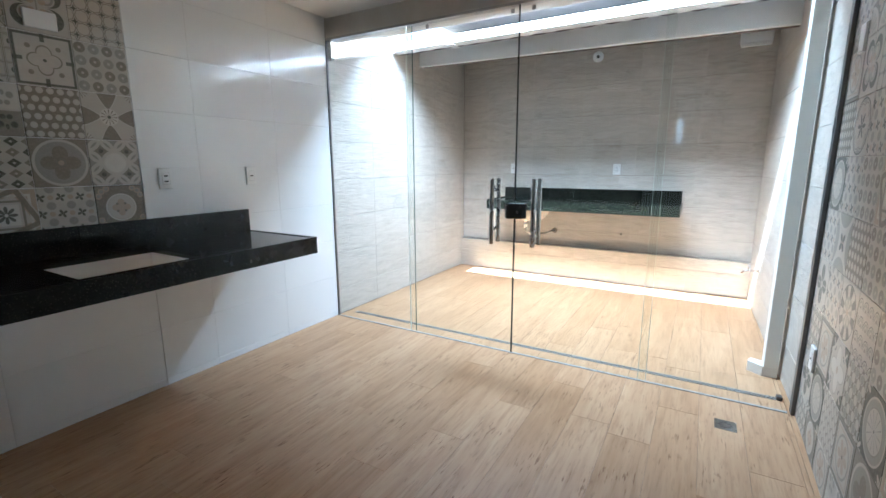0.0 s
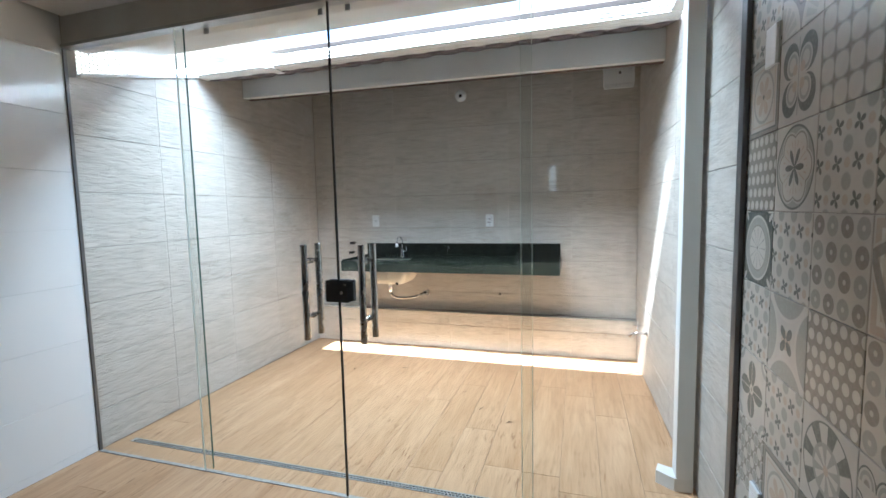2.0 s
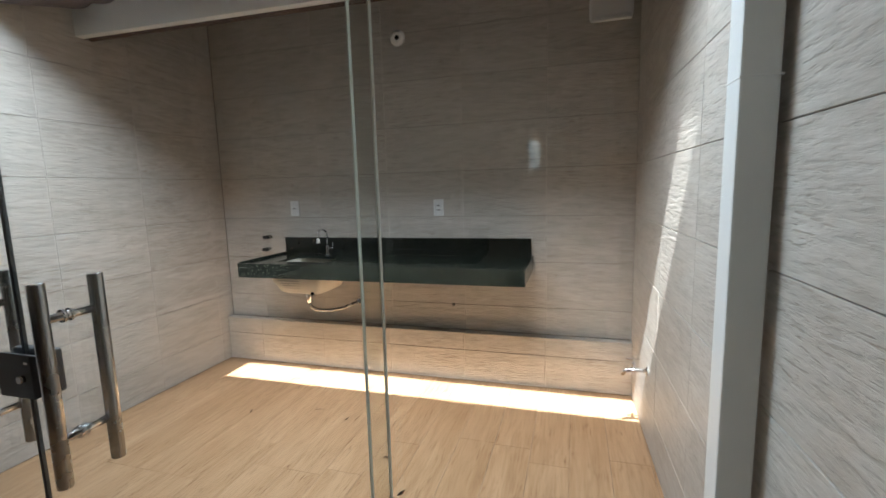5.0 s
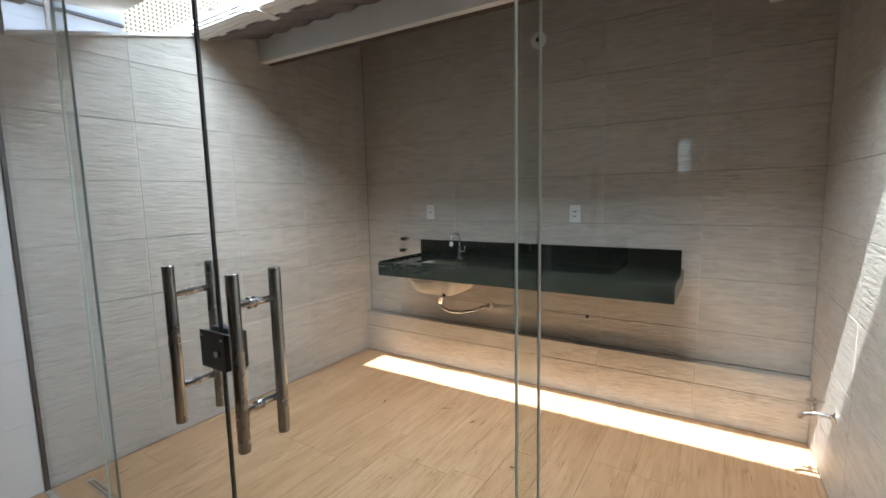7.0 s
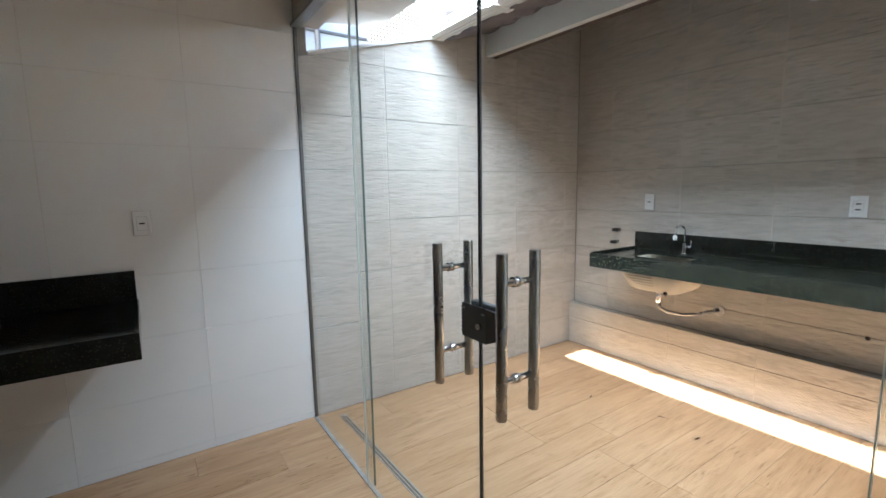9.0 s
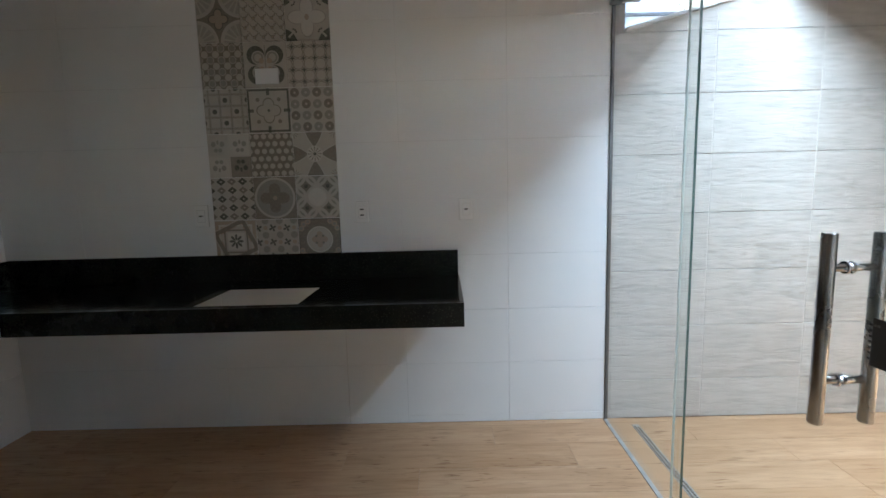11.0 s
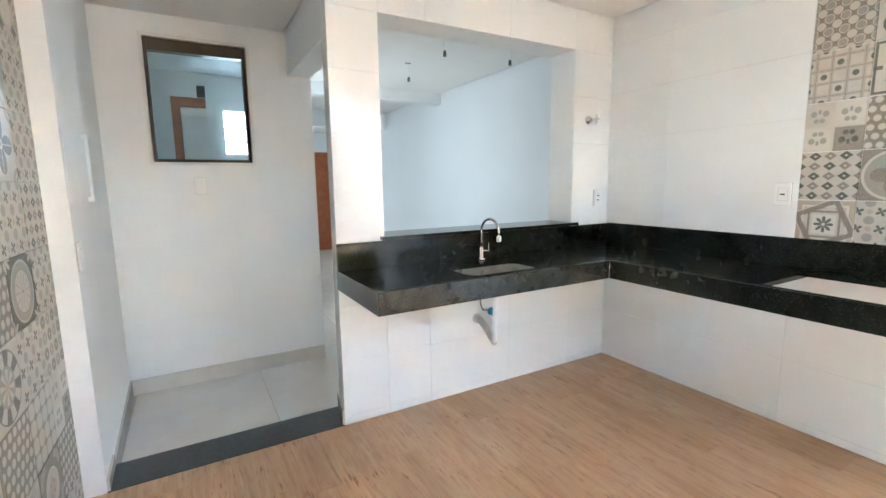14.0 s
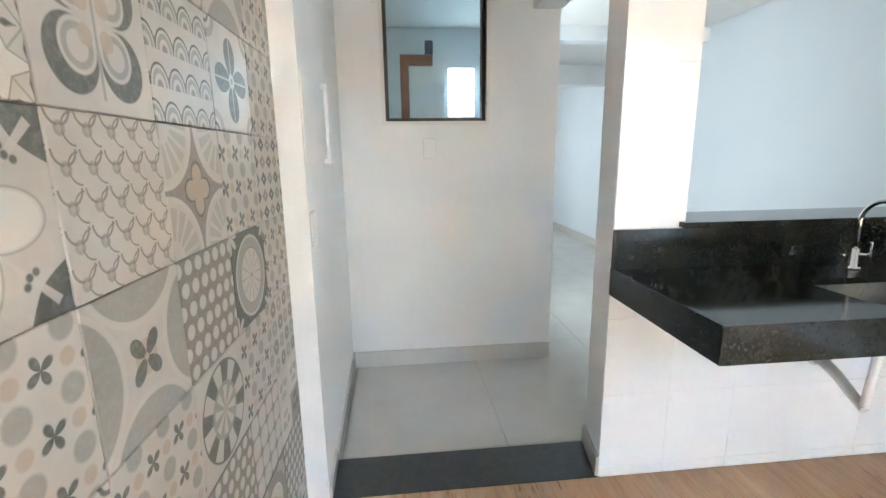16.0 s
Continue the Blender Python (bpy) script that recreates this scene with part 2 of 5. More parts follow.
def stone_tile():
    m, nt, b = material("sandstone_look_tile", 0.45)
    v = coords(nt, "Object", (1, 1, 1), 41.0)

    def streaks(su, sv, detail, rough=0.55):
        st = nt.nodes.new("ShaderNodeMapping")
        st.inputs["Scale"].default_value = (su, sv, 1)
        nt.links.new(v, st.inputs["Vector"])
        return noise_tex(nt, st.outputs[0], 1.0, detail, rough)
    wide, mid, fine, cut = streaks(5, 26, 4), streaks(13, 60, 5), streaks(40, 190, 3), streaks(17, 105, 2, 0.4)
    c = mix(nt, 0.5, ramp(nt, wide, ((0.32, (0.345, 0.313, 0.272)), (0.47, (0.48, 0.442, 0.392)), (0.68, (0.60, 0.563, 0.512)))),
            ramp(nt, mid, ((0.32, (0.355, 0.322, 0.278)), (0.5, (0.50, 0.46, 0.408)), (0.68, (0.61, 0.574, 0.522)))))
    info = nt.nodes.new("ShaderNodeObjectInfo")
    c = mix(nt, 0.22, c, ramp(nt, info.outputs["Random"], ((0, (0.41, 0.37, 0.32)), (1, (0.58, 0.545, 0.50)))))
    patch = ramp(nt, noise_tex(nt, v, 3.5, 4, 0.6), ((0.40, (0.0, 0.0, 0.0)), (0.6, (1, 1, 1))))
    groove = ramp(nt, cut, ((0.34, (1, 1, 1)), (0.41, (0, 0, 0))))
    Ex.nt = nt
    lines = Ex(groove) * Ex(patch)
    c = mix(nt, Ex(ramp(nt, fine, ((0.42, (1, 1, 1)), (0.52, (0, 0, 0))))) * 0.14, c, (0.30, 0.25, 0.20))
    nt.links.new(mix(nt, lines * 0.55, c, (0.27, 0.22, 0.175)), b.inputs["Base Color"])
    chip = ramp(nt, mid, ((0.38, (0, 0, 0)), (0.48, (0.55, 0.55, 0.55)), (0.75, (1, 1, 1))))
    relief = Ex(chip) * 0.75 + Ex(fine) * 0.25 - lines * 0.5
    bump(nt, b, relief.s, 0.6, 0.004)
    rough_var(nt, b, mid, 0.40, 0.58)
    return m


def gloss_tile():
    m, nt, b = material("glossy_white_tile", 0.12, 0, (0.80, 0.805, 0.80))
    v = coords(nt, "Object", (1, 1, 1), 11.0)
    n = noise_tex(nt, v, 5, 2)
    bump(nt, b, n, 0.02, 0.003)
    rough_var(nt, b, n, 0.09, 0.16)
    return m


def porcelain():
    m, nt, b = material("beige_polished_porcelain", 0.1, 0, (0.52, 0.49, 0.43))
    v = coords(nt, "Object", (1, 1, 1), 19.0)
    n = noise_tex(nt, v, 4, 5)
    nt.links.new(ramp(nt, n, ((0.3, (0.55, 0.525, 0.47)), (0.7, (0.61, 0.58, 0.525)))), b.inputs["Base Color"])
    rough_var(nt, b, n, 0.07, 0.16)
    return m


M_WOOD = wood_tile()
M_SAND = stone_tile()
M_WHITE = gloss_tile()
M_PORC = porcelain()

# patchwork tiles: u, v run from -0.5 to 0.5 over one tile
PALE = (0.61, 0.58, 0.52)
CREAM, TAUPE, DARK, TAN, GREY = (0.515, 0.478, 0.418), (0.215, 0.192, 0.155), (0.080, 0.086, 0.070), (0.42, 0.335, 0.25), (0.29, 0.278, 0.238)
CELL = 0.2425


def p_star(u, v, r, a):
    cu, cv = 0.5 - absx(u), 0.5 - absx(v)
    d, w = hyp(cu, cv), ang(cu, cv)
    fan = inside(0.5 - absx(cosx(w * 9.0)), 0.2) * inside(d - 0.40) * inside(0.16 - d)
    return [(TAUPE, inside(0.48 - d)), (CREAM, ring(d - 0.46, 0.018)), (GREY, fan * 0.6),
            (TAN, inside(r - 0.10 - 0.10 * absx(cosx(a * 2.0)))), (DARK, ring(r - 0.12 - 0.10 * absx(cosx(a * 2.0)), 0.008))]


def p_petals(u, v, r, a):
    pet = inside(absx(absx(u) - absx(v)) * 0.0 + r - 0.40 * Ex.op("POWER", absx(cosx(a * 2.0)), 0.6))
    cu, cv = 0.5 - absx(u), 0.5 - absx(v)
    return [(GREY, inside(hyp(cu, cv) - 0.2)), (CREAM, inside(hyp(cu, cv) - 0.13)), (DARK, ring(hyp(cu, cv) - 0.07, 0.015)),
            (DARK, pet), (CREAM, pet * ring(minx(absx(u), absx(v)), 0.007)), (CREAM, inside(r - 0.07)), (TAUPE, inside(r - 0.03))]


def p_scallop(u, v, r, a):
    row = floorx(v * 4.0)
    fu, fv = cell(u + row * 0.125, 4), fract(v * 4.0)
    d = hyp(fu, fv * 0.8)
    far = minx(hyp(fu - 0.5, fv * 0.8 + 0.4), hyp(fu + 0.5, fv * 0.8 + 0.4))
    under = inside(0.52 - d, 0.04)
    return [(GREY, ring(d - 0.34, 0.06)), (DARK, ring(d - 0.50, 0.03)), (TAUPE, inside(d - 0.16, 0.05)), (TAUPE, under * ring(far - 0.62, 0.05))]


def p_waves(u, v, r, a):
    x, y = cell(u, 5), cell(v, 5)
    d1, d2 = hyp(x, y - 0.5), hyp(x - 0.5, y)
    return [(GREY, inside(hyp(x, y) - 0.2, 0.05)), (TAUPE, ring(d1 - 0.42, 0.04)), (TAUPE, ring(d2 - 0.42, 0.03)), (TAN, inside(hyp(x, y) - 0.09, 0.05))]


def p_dots(u, v, r, a):
    x, y = cell(u + 0.125, 4), cell(v + 0.125, 4)
    o = (fract((floorx(u * 4.0) + floorx(v * 4.0)) * 0.5)) * 2.0
    return [(GREY, inside(hyp(x, y) - 0.40, 0.05)), (TAUPE, inside(hyp(x, y) - 0.40, 0.05) * inside(0.5 - o, 0.1)), (CREAM, inside(hyp(x, y) - 0.10, 0.05))]


def p_medal(u, v, r, a):
    cu, cv = 0.5 - absx(u), 0.5 - absx(v)
    c, w = hyp(cu, cv), ang(cu, cv)
    return [(DARK, 1.0), (CREAM, inside(c - 0.06 - 0.13 * absx(cosx(w * 4.0)))), (CREAM, inside(r - 0.44)), (GREY, inside(r - 0.41)),
            (CREAM, inside(r - 0.30)), (TAUPE, ring(r - 0.30, 0.007)), (GREY, inside(r - 0.27) * inside(absx(sinx(a * 6.0)) - 0.25, 0.15)), (DARK, inside(r - 0.02))]


def p_hex(u, v, r, a):
    row = floorx(v * 6.0)
    x, y = cell(u + row * 0.083, 6), fract(v * 6.0) - 0.5
    return [(TAUPE, 1.0), (CREAM, inside(hyp(x, y) - 0.36, 0.06)), (CREAM, inside(hyp(x, y) - 0.16, 0.05))]


def p_cross(u, v, r, a):
    x, y = cell(u + 0.11, 3), cell(v + 0.04, 3)
    q, w = hyp(x, y), ang(x, y)
    x2, y2 = cell(u + 0.277, 3), cell(v + 0.207, 3)
    return [(GREY, inside(hyp(x2, y2) - 0.24, 0.06)), (TAN, inside(hyp(x2, y - 0.0) - 0.15, 0.05)), (DARK, inside(q - 0.27 * absx(sinx(w * 2.0 + 0.6)), 0.05))]


def p_leaves(u, v, r, a):
    x, y = cell(u, 4), cell(v, 4)
    d = hyp(0.5 - absx(x), absx(y)) - 0.0
    e = hyp(absx(x), 0.5 - absx(y)) - 0.0
    return [(TAUPE, 1.0), (CREAM, inside(d - 0.31, 0.05)), (GREY, inside(e - 0.31, 0.05)), (CREAM, ring(e - 0.31, 0.03))]


def p_arcs(u, v, r, a):
    d = minx(hyp(absx(u) - 0.74, v), hyp(u, absx(v) - 0.74))
    return [(GREY, inside(d - 0.50)), (CREAM, ring(d - 0.50, 0.022)), (TAN, inside(r - 0.12)),
            (DARK, inside(r - 0.20 * absx(sinx(a * 2.0)))), (TAN, inside(r - 0.025))]


def p_checker(u, v, r, a):
    x, y = cell(u, 4), cell(v, 5)
    o = fract((floorx(u * 4.0 + 0.5) + floorx(v * 5.0 + 0.5)) * 0.5) * 2.0
    d = absx(x) + absx(y)
    return [(TAUPE, inside(d - 0.43, 0.05)), (DARK, inside(d - 0.43, 0.05) * inside(0.5 - o, 0.1)), (CREAM, inside(d - 0.12, 0.05))]


def p_knot(u, v, r, a):
    # a square knot of broad bands with a small dark flower in the middle
    m = maxx(absx(u), absx(v))
    tilt = maxx(absx(u * 0.90 + v * 0.42), absx(v * 0.90 - u * 0.42))
    return [(TAN, inside(m - 0.47)), (PALE, ring(m - 0.37, 0.022)), (TAUPE, ring(tilt - 0.36, 0.045)), (CREAM, ring(tilt - 0.42, 0.010)), (CREAM, inside(tilt - 0.29)),
            (TAUPE, ring(m - 0.26, 0.02)), (PALE, inside(m - 0.20)), (DARK, inside(r - 0.17 * Ex.op("POWER", absx(cosx(a * 4.0)), 0.6)) * inside(0.03 - r))]


def p_kites(u, v, r, a):
    # rows of faceted four-pointed figures with dark slim kites between them
    x, y = absx(cell(u, 3)), absx(cell(v, 3))
    d = minx(x * 2.6 + y, x + y * 2.6)
    e = minx(absx(x - 0.5) * 3.2 + absx(y - 0.22), absx(y - 0.5) * 3.2 + absx(x - 0.22))
    return [(GREY, inside(absx(x - y) - 0.025, 0.03)), (PALE, inside(d - 0.62, 0.03)), (GREY, ring(d - 0.62, 0.04)), (TAUPE, inside(e - 0.20, 0.03)), (DARK, inside(e - 0.13, 0.03))]


def p_lilies(u, v, r, a):
    # four quarters with a lily each, one of them dark
    qu, qv = absx(u) - 0.25, absx(v) - 0.25
    lily = minx(minx(hyp(qu * 1.8, qv - 0.06) - 0.05, hyp(absx(qu) - 0.10, (qv - 0.02) * 0.9) - 0.055), hyp(absx(qu) - 0.05, qv + 0.12) - 0.045)
    one = inside(0.02 - u) * inside(v + 0.02)
    return [(PALE, inside(0.0 - u * v, 0.02) * 0.6), (TAUPE, one * 0.9), (GREY, inside(lily, 0.02)), (DARK, inside(lily, 0.02) * one), (CREAM, inside(minx(absx(u), absx(v)) - 0.008))]


def p_frame(u, v, r, a):
    m = maxx(absx(u), absx(v))
    return [(TAUPE, inside(0.44 - m)), (DARK, ring(m - 0.43, 0.012)), (TAN, ring(m - 0.36, 0.012)), (GREY, inside(r - 0.34)),
            (CREAM, inside(r - 0.30)), (TAN, inside(r - 0.26 * Ex.op("POWER", absx(cosx(a * 3.0)), 0.5))), (DARK, inside(r - 0.03))]


def p_small_star(u, v, r, a):
    x, y = cell(u, 4), cell(v, 4)
    d = absx(x * y) * 4.0
    return [(GREY, inside(d - 0.10, 0.08)), (TAUPE, inside(absx(x) * 3.0 + absx(y) - 0.34, 0.05)), (TAUPE, inside(absx(x) + absx(y) * 3.0 - 0.34, 0.05))]


def p_dark_corner(u, v, r, a):
    au, av = absx(u), absx(v)
    # four broad white petals in a pale star; the four corners dark, cut by spikes that end in small sprigs
    petal = minx(hyp((au - 0.20) * 0.75, av * 1.15), hyp(au * 1.15, (av - 0.20) * 0.75))
    corner = 0.66 - (au + av) + 0.5 * Ex.op("POWER", absx(au - av), 1.5)
    sprig = minx(minx(hyp(au - 0.27, av - 0.27), hyp(au - 0.31, av - 0.25)), hyp(au - 0.25, av - 0.31))
    spike = absx(au - av) * 1.0 - (au + av - 0.5) * 0.05
    return [(PALE, inside(petal - 0.15, 0.02)), (GREY, ring(petal - 0.165, 0.005)), (DARK, inside(corner)), (CREAM, inside(spike - 0.02) * inside(au + av - 0.84)),
            (DARK, inside(sprig - 0.020)), (TAN, inside(hyp(u * 1.3, v) - 0.065))]


def p_clover(u, v, r, a):
    x, y = absx(u) - 0.21, absx(v) - 0.21
    d = hyp(x, y)
    return [(DARK, inside(d - 0.20)), (CREAM, inside(hyp(x + 0.05, y + 0.05) - 0.145)), (GREY, ring(hyp(x + 0.05, y + 0.05) - 0.10, 0.02)),
            (TAN, inside(hyp(absx(u) - 0.09, absx(v) - 0.09) - 0.06)), (GREY, inside(absx(u) - 0.012) * inside(r - 0.42))]


def p_circle_flower(u, v, r, a):
    return [(TAUPE, inside(0.46 - r)), (CREAM, ring(r - 0.45, 0.02)), (GREY, inside(r - 0.42)),
            (TAUPE, inside(r - 0.17 - 0.17 * absx(cosx(a * 2.0)))), (TAN, inside(r - 0.05))]


def p_grid(u, v, r, a):
    x, y = cell(u, 4), cell(v, 4)
    m = maxx(absx(x), absx(y))
    o = fract((floorx(u * 4.0 + 0.5) + floorx(v * 4.0 + 0.5)) * 0.5) * 2.0
    return [(TAUPE, inside(0.40 - m, 0.04)), (CREAM, ring(m - 0.45, 0.02)), (DARK, inside(hyp(x, y) - 0.22, 0.05) * inside(0.5 - o, 0.1))]


def p_facets(u, v, r, a):
    k = fract(a * 1.2732)
    return [(DARK, inside(r - 0.46)), (CREAM, inside(r - 0.44) * inside(k - 0.5, 0.05)), (GREY, inside(r - 0.26)),
            (CREAM, inside(r - 0.22) * inside(0.5 - k, 0.05)), (TAN, inside(r - 0.05))]


def p_big_flower(u, v, r, a):
    return [(GREY, inside(r - 0.47)), (DARK, ring(r - 0.46, 0.012)), (CREAM, inside(r - 0.36 - 0.08 * absx(cosx(a * 3.0)))),
            (TAUPE, ring(r - 0.33 - 0.08 * absx(cosx(a * 3.0)), 0.012)), (TAN, inside(r - 0.30) * inside(absx(sinx(a * 12.0)) - 0.4, 0.3)),
            (CREAM, inside(r - 0.10 - 0.19 * absx(cosx(a * 3.0)))), (DARK, inside(r - 0.23 * Ex.op("POWER", absx(cosx(a * 3.0)), 1.5)))]


def p_petal_net(u, v, r, a):
    # interlaced circles: pale pointed leaves on taupe, small dark stars between
    x, y = absx(cell(u, 2)), absx(cell(v, 2))
    leaf = maxx(hyp(x - 0.5, y), hyp(x, y - 0.5)) * 1.0
    lens = maxx(hyp(absx(x) - 0.0, y - 0.0), hyp(x - 0.5, y - 0.5))
    return [(GREY, 1.0), (TAUPE, inside(hyp(x - 0.5, y - 0.5) - 0.22, 0.03)), (CREAM, ring(hyp(x, y) - 0.46, 0.075)), (CREAM, ring(hyp(x - 0.5, y - 0.5) - 0.46, 0.075)),
            (GREY, inside(lens - 0.40, 0.03)), (PALE, inside(hyp(u, v) - 0.21, 0.03)), (DARK, inside(hyp(x - 0.5, y - 0.5) - 0.09, 0.03)), (TAN, inside(leaf - 0.30, 0.03))]


def p_sunburst(u, v, r, a):
    # four taupe wedges with curved sides round a small medallion; fans in the corners
    d = absx(absx(u) - absx(v)) * 0.707
    arm = d - 0.075 - 0.20 * Ex.op("POWER", r * 1.45, 2.0)
    fan = hyp(0.5 - absx(u), 0.5 - absx(v))
    return [(TAUPE, inside(r - 0.60)), (CREAM, inside(arm)), (PALE, ring(arm - 0.01, 0.010)), (CREAM, inside(fan - 0.17)), (TAUPE, inside(fan - 0.16) * inside(absx(sinx(ang(0.5 - absx(u), 0.5 - absx(v)) * 8.0)) - 0.45, 0.2)),
            (PALE, inside(r - 0.18)), (TAUPE, inside(r - 0.16) * inside(absx(sinx(a * 6.0)) - 0.45, 0.2)), (CREAM, inside(r - 0.075)), (DARK, inside(r - 0.035))]


def p_spike_frame(u, v, r, a):
    m = maxx(absx(u), absx(v))
    axis = minx(absx(u), absx(v))
    spot = hyp(absx(u) - 0.24, absx(v) - 0.24)
    return [(DARK, ring(m - 0.45, 0.022)), (DARK, inside(axis - 0.035) * inside(0.34 - m)), (TAUPE, ring(r - 0.17 - 0.10 * absx(cosx(a * 2.0)), 0.014)),
            (TAUPE, inside(spot - 0.045)), (DARK, inside(r - 0.03))]


def p_dark_grid(u, v, r, a):
    x, y = cell(u, 4), cell(v, 4)
    q = maxx(absx(x), absx(y)) + 0.35 * minx(absx(x), absx(y))
    return [(DARK, inside(0.57 - q, 0.04)), (TAUPE, ring(q - 0.47, 0.03)), (CREAM, inside(q - 0.40, 0.04))]


def p_circle_medal(u, v, r, a):
    # dark ground with scrolls in the corners, a pale ring and a small cross inside
    au, av = absx(u), absx(v)
    scroll = minx(hyp(au - 0.36, av - 0.36), minx(hyp(au - 0.42, av - 0.26), hyp(au - 0.26, av - 0.42)))
    return [(TAUPE, 1.0), (TAN, inside(scroll - 0.065)), (GREY, inside(scroll - 0.04)), (PALE, ring(r - 0.29, 0.017)), (CREAM, inside(r - 0.27)),
            (TAN, inside(r - 0.09 - 0.10 * absx(cosx(a * 2.0)))), (TAUPE, inside(hyp(au - 0.08, av - 0.08) - 0.028)), (DARK, ring(maxx(au, av) - 0.485, 0.012))]


PATTERNS = {"star": p_star, "petals": p_petals, "scallop": p_scallop, "waves": p_waves, "dots": p_dots, "medal": p_medal, "hex": p_hex,
            "cross": p_cross, "leaves": p_leaves, "arcs": p_arcs, "checker": p_checker, "frame": p_frame, "small_star": p_small_star,
            "dark_corner": p_dark_corner, "clover": p_clover, "circle_flower": p_circle_flower, "grid": p_grid, "facets": p_facets,
            "big_flower": p_big_flower, "petal_net": p_petal_net, "sunburst": p_sunburst, "spike_frame": p_spike_frame,
            "dark_grid": p_dark_grid, "circle_medal": p_circle_medal, "knot": p_knot, "lilies": p_lilies, "kites": p_kites}


def patchwork(name):
    m, nt, b = material("printed_tile_" + name, 0.3)
    Ex.nt = nt
    tc = nt.nodes.new("ShaderNodeTexCoord")
    sp = nt.nodes.new("ShaderNodeSeparateXYZ")
    nt.links.new(tc.outputs["Object"], sp.inputs[0])
    u, v = Ex(sp.outputs[0]) * (1 / CELL), Ex(sp.outputs[1]) * (1 / CELL)
    r, a = hyp(u, v), ang(u, v)
    n1 = noise_tex(nt, coords(nt, "Object", (1, 1, 1), 23.0), 14, 5)
    n2 = noise_tex(nt, coords(nt, "Object", (1, 1, 1), 23.0), 90, 3)
    c = ramp(nt, n1, ((0.3, tuple(k * 0.86 for k in CREAM)), (0.65, CREAM)))
    for col, f in PATTERNS[name](u, v, r, a):
        if isinstance(f, Ex):
            c = mix(nt, f * 0.92, c, col)
        else:
            c = mix(nt, f, c, col)
    worn = ramp(nt, n2, ((0.45, (0, 0, 0)), (0.8, (1, 1, 1))))
    w2 = nt.nodes.new("ShaderNodeMath")
    w2.operation = "MULTIPLY"
    w2.inputs[1].default_value = 0.22
    nt.links.new(worn, w2.inputs[0])
    nt.links.new(mix(nt, Ex(w2.outputs[0]), c, CREAM), b.inputs["Base Color"])
    rough_var(nt, b, n1, 0.34, 0.48)
    b.inputs["Specular IOR Level"].default_value = 0.35
    bump(nt, b, n1, 0.05, 0.002)
    return m


M_PATCH = {k: patchwork(k) for k in PATTERNS}

# ---- building helpers ----


def add_box(bm, lo, hi, bevel=0.0):
    r = bmesh.ops.create_cube(bm, size=1.0)
    for v in r["verts"]:
        v.co = Vector([lo[i] + (v.co[i] + 0.5) * (hi[i] - lo[i]) for i in range(3)])
    if bevel:
        edges = list({e for v in r["verts"] for e in v.link_edges})
        bmesh.ops.bevel(bm, geom=edges, offset=bevel, segments=2, profile=0.6, affect="EDGES")


def boxes(*items, bevel=0.0):
    bm = bmesh.new()
    for lo, hi in items:
        add_box(bm, lo, hi, bevel)
    return bm


def add_tube(bm, points, radius, sides=16, caps=True, radii=None):
    """A round bar along a line of points."""
    pts = [Vector(p) for p in points]
    rings = []
    side = None
    for i, p in enumerate(pts):
        d = (pts[min(i + 1, len(pts) - 1)] - pts[max(i - 1, 0)]).normalized()
        if side is None:
            side = d.orthogonal().normalized()
        side = (side - d * side.dot(d)).normalized()
        up = d.cross(side)
        r = radii[i] if radii else radius
        rings.append([bm.verts.new(p + (side * math.cos(2 * math.pi * k / sides) + up * math.sin(2 * math.pi * k / sides)) * r) for k in range(sides)])
    for a, b in zip(rings, rings[1:]):
        for k in range(sides):
            f = bm.faces.new((a[k], a[(k + 1) % sides], b[(k + 1) % sides], b[k]))
            f.smooth = True
    if caps:
        bm.faces.new(rings[0][::-1])
        bm.faces.new(rings[-1])


def tube(points, radius, sides=16, radii=None):
    bm = bmesh.new()
    add_tube(bm, points, radius, sides, True, radii)
    return bm


def prism(outline, z0, z1):
    """Extrudes a plan outline, given counter-clockwise, from z0 to z1."""
    bm = bmesh.new()
    lo = [bm.verts.new((x, y, z0)) for x, y in outline]
    hi = [bm.verts.new((x, y, z1)) for x, y in outline]
    bm.faces.new(lo[::-1])
    bm.faces.new(hi)
    n = len(lo)
    for i in range(n):
        bm.faces.new((lo[i], lo[(i + 1) % n], hi[(i + 1) % n], hi[i]))
    return bm


def mesh_of(name, bm, mat):
    bmesh.ops.recalc_face_normals(bm, faces=bm.faces)
    me = bpy.data.meshes.new(name)
    bm.to_mesh(me)
    bm.free()
    me.materials.append(mat)
    return me


def holed(u, v, w, axes="xyz"):
    """A plate with one rectangular hole: u and v are (start, hole start, hole end, end), w the two faces."""
    bm = bmesh.new()
    order = ["xyz".index(a) for a in axes]

    def put(a, b, c):
        p = [0, 0, 0]
        for k, val in zip(order, (a, b, c)):
            p[k] = val
        return bm.verts.new(p)
    grid = [[[put(a, b, c) for b in v] for a in u] for c in w]
    for k in (0, 1):
        for i in range(3):
            for j in range(3):
                if (i, j) != (1, 1):
                    g = grid[k]
                    bm.faces.new((g[i][j], g[i + 1][j], g[i + 1][j + 1], g[i][j + 1]))
    lo, hi = grid
    rim = [(i, 0) for i in range(3)] + [(3, j) for j in range(3)] + [(i, 3) for i in (3, 2, 1)] + [(0, j) for j in (3, 2, 1)]
    hole = [(1, 1), (2, 1), (2, 2), (1, 2)]
    for loop in (rim, hole):
        for (a, b), (c, d) in zip(loop, loop[1:] + loop[:1]):
            bm.faces.new((lo[a][b], lo[c][d], hi[c][d], hi[a][b]))
    return bm


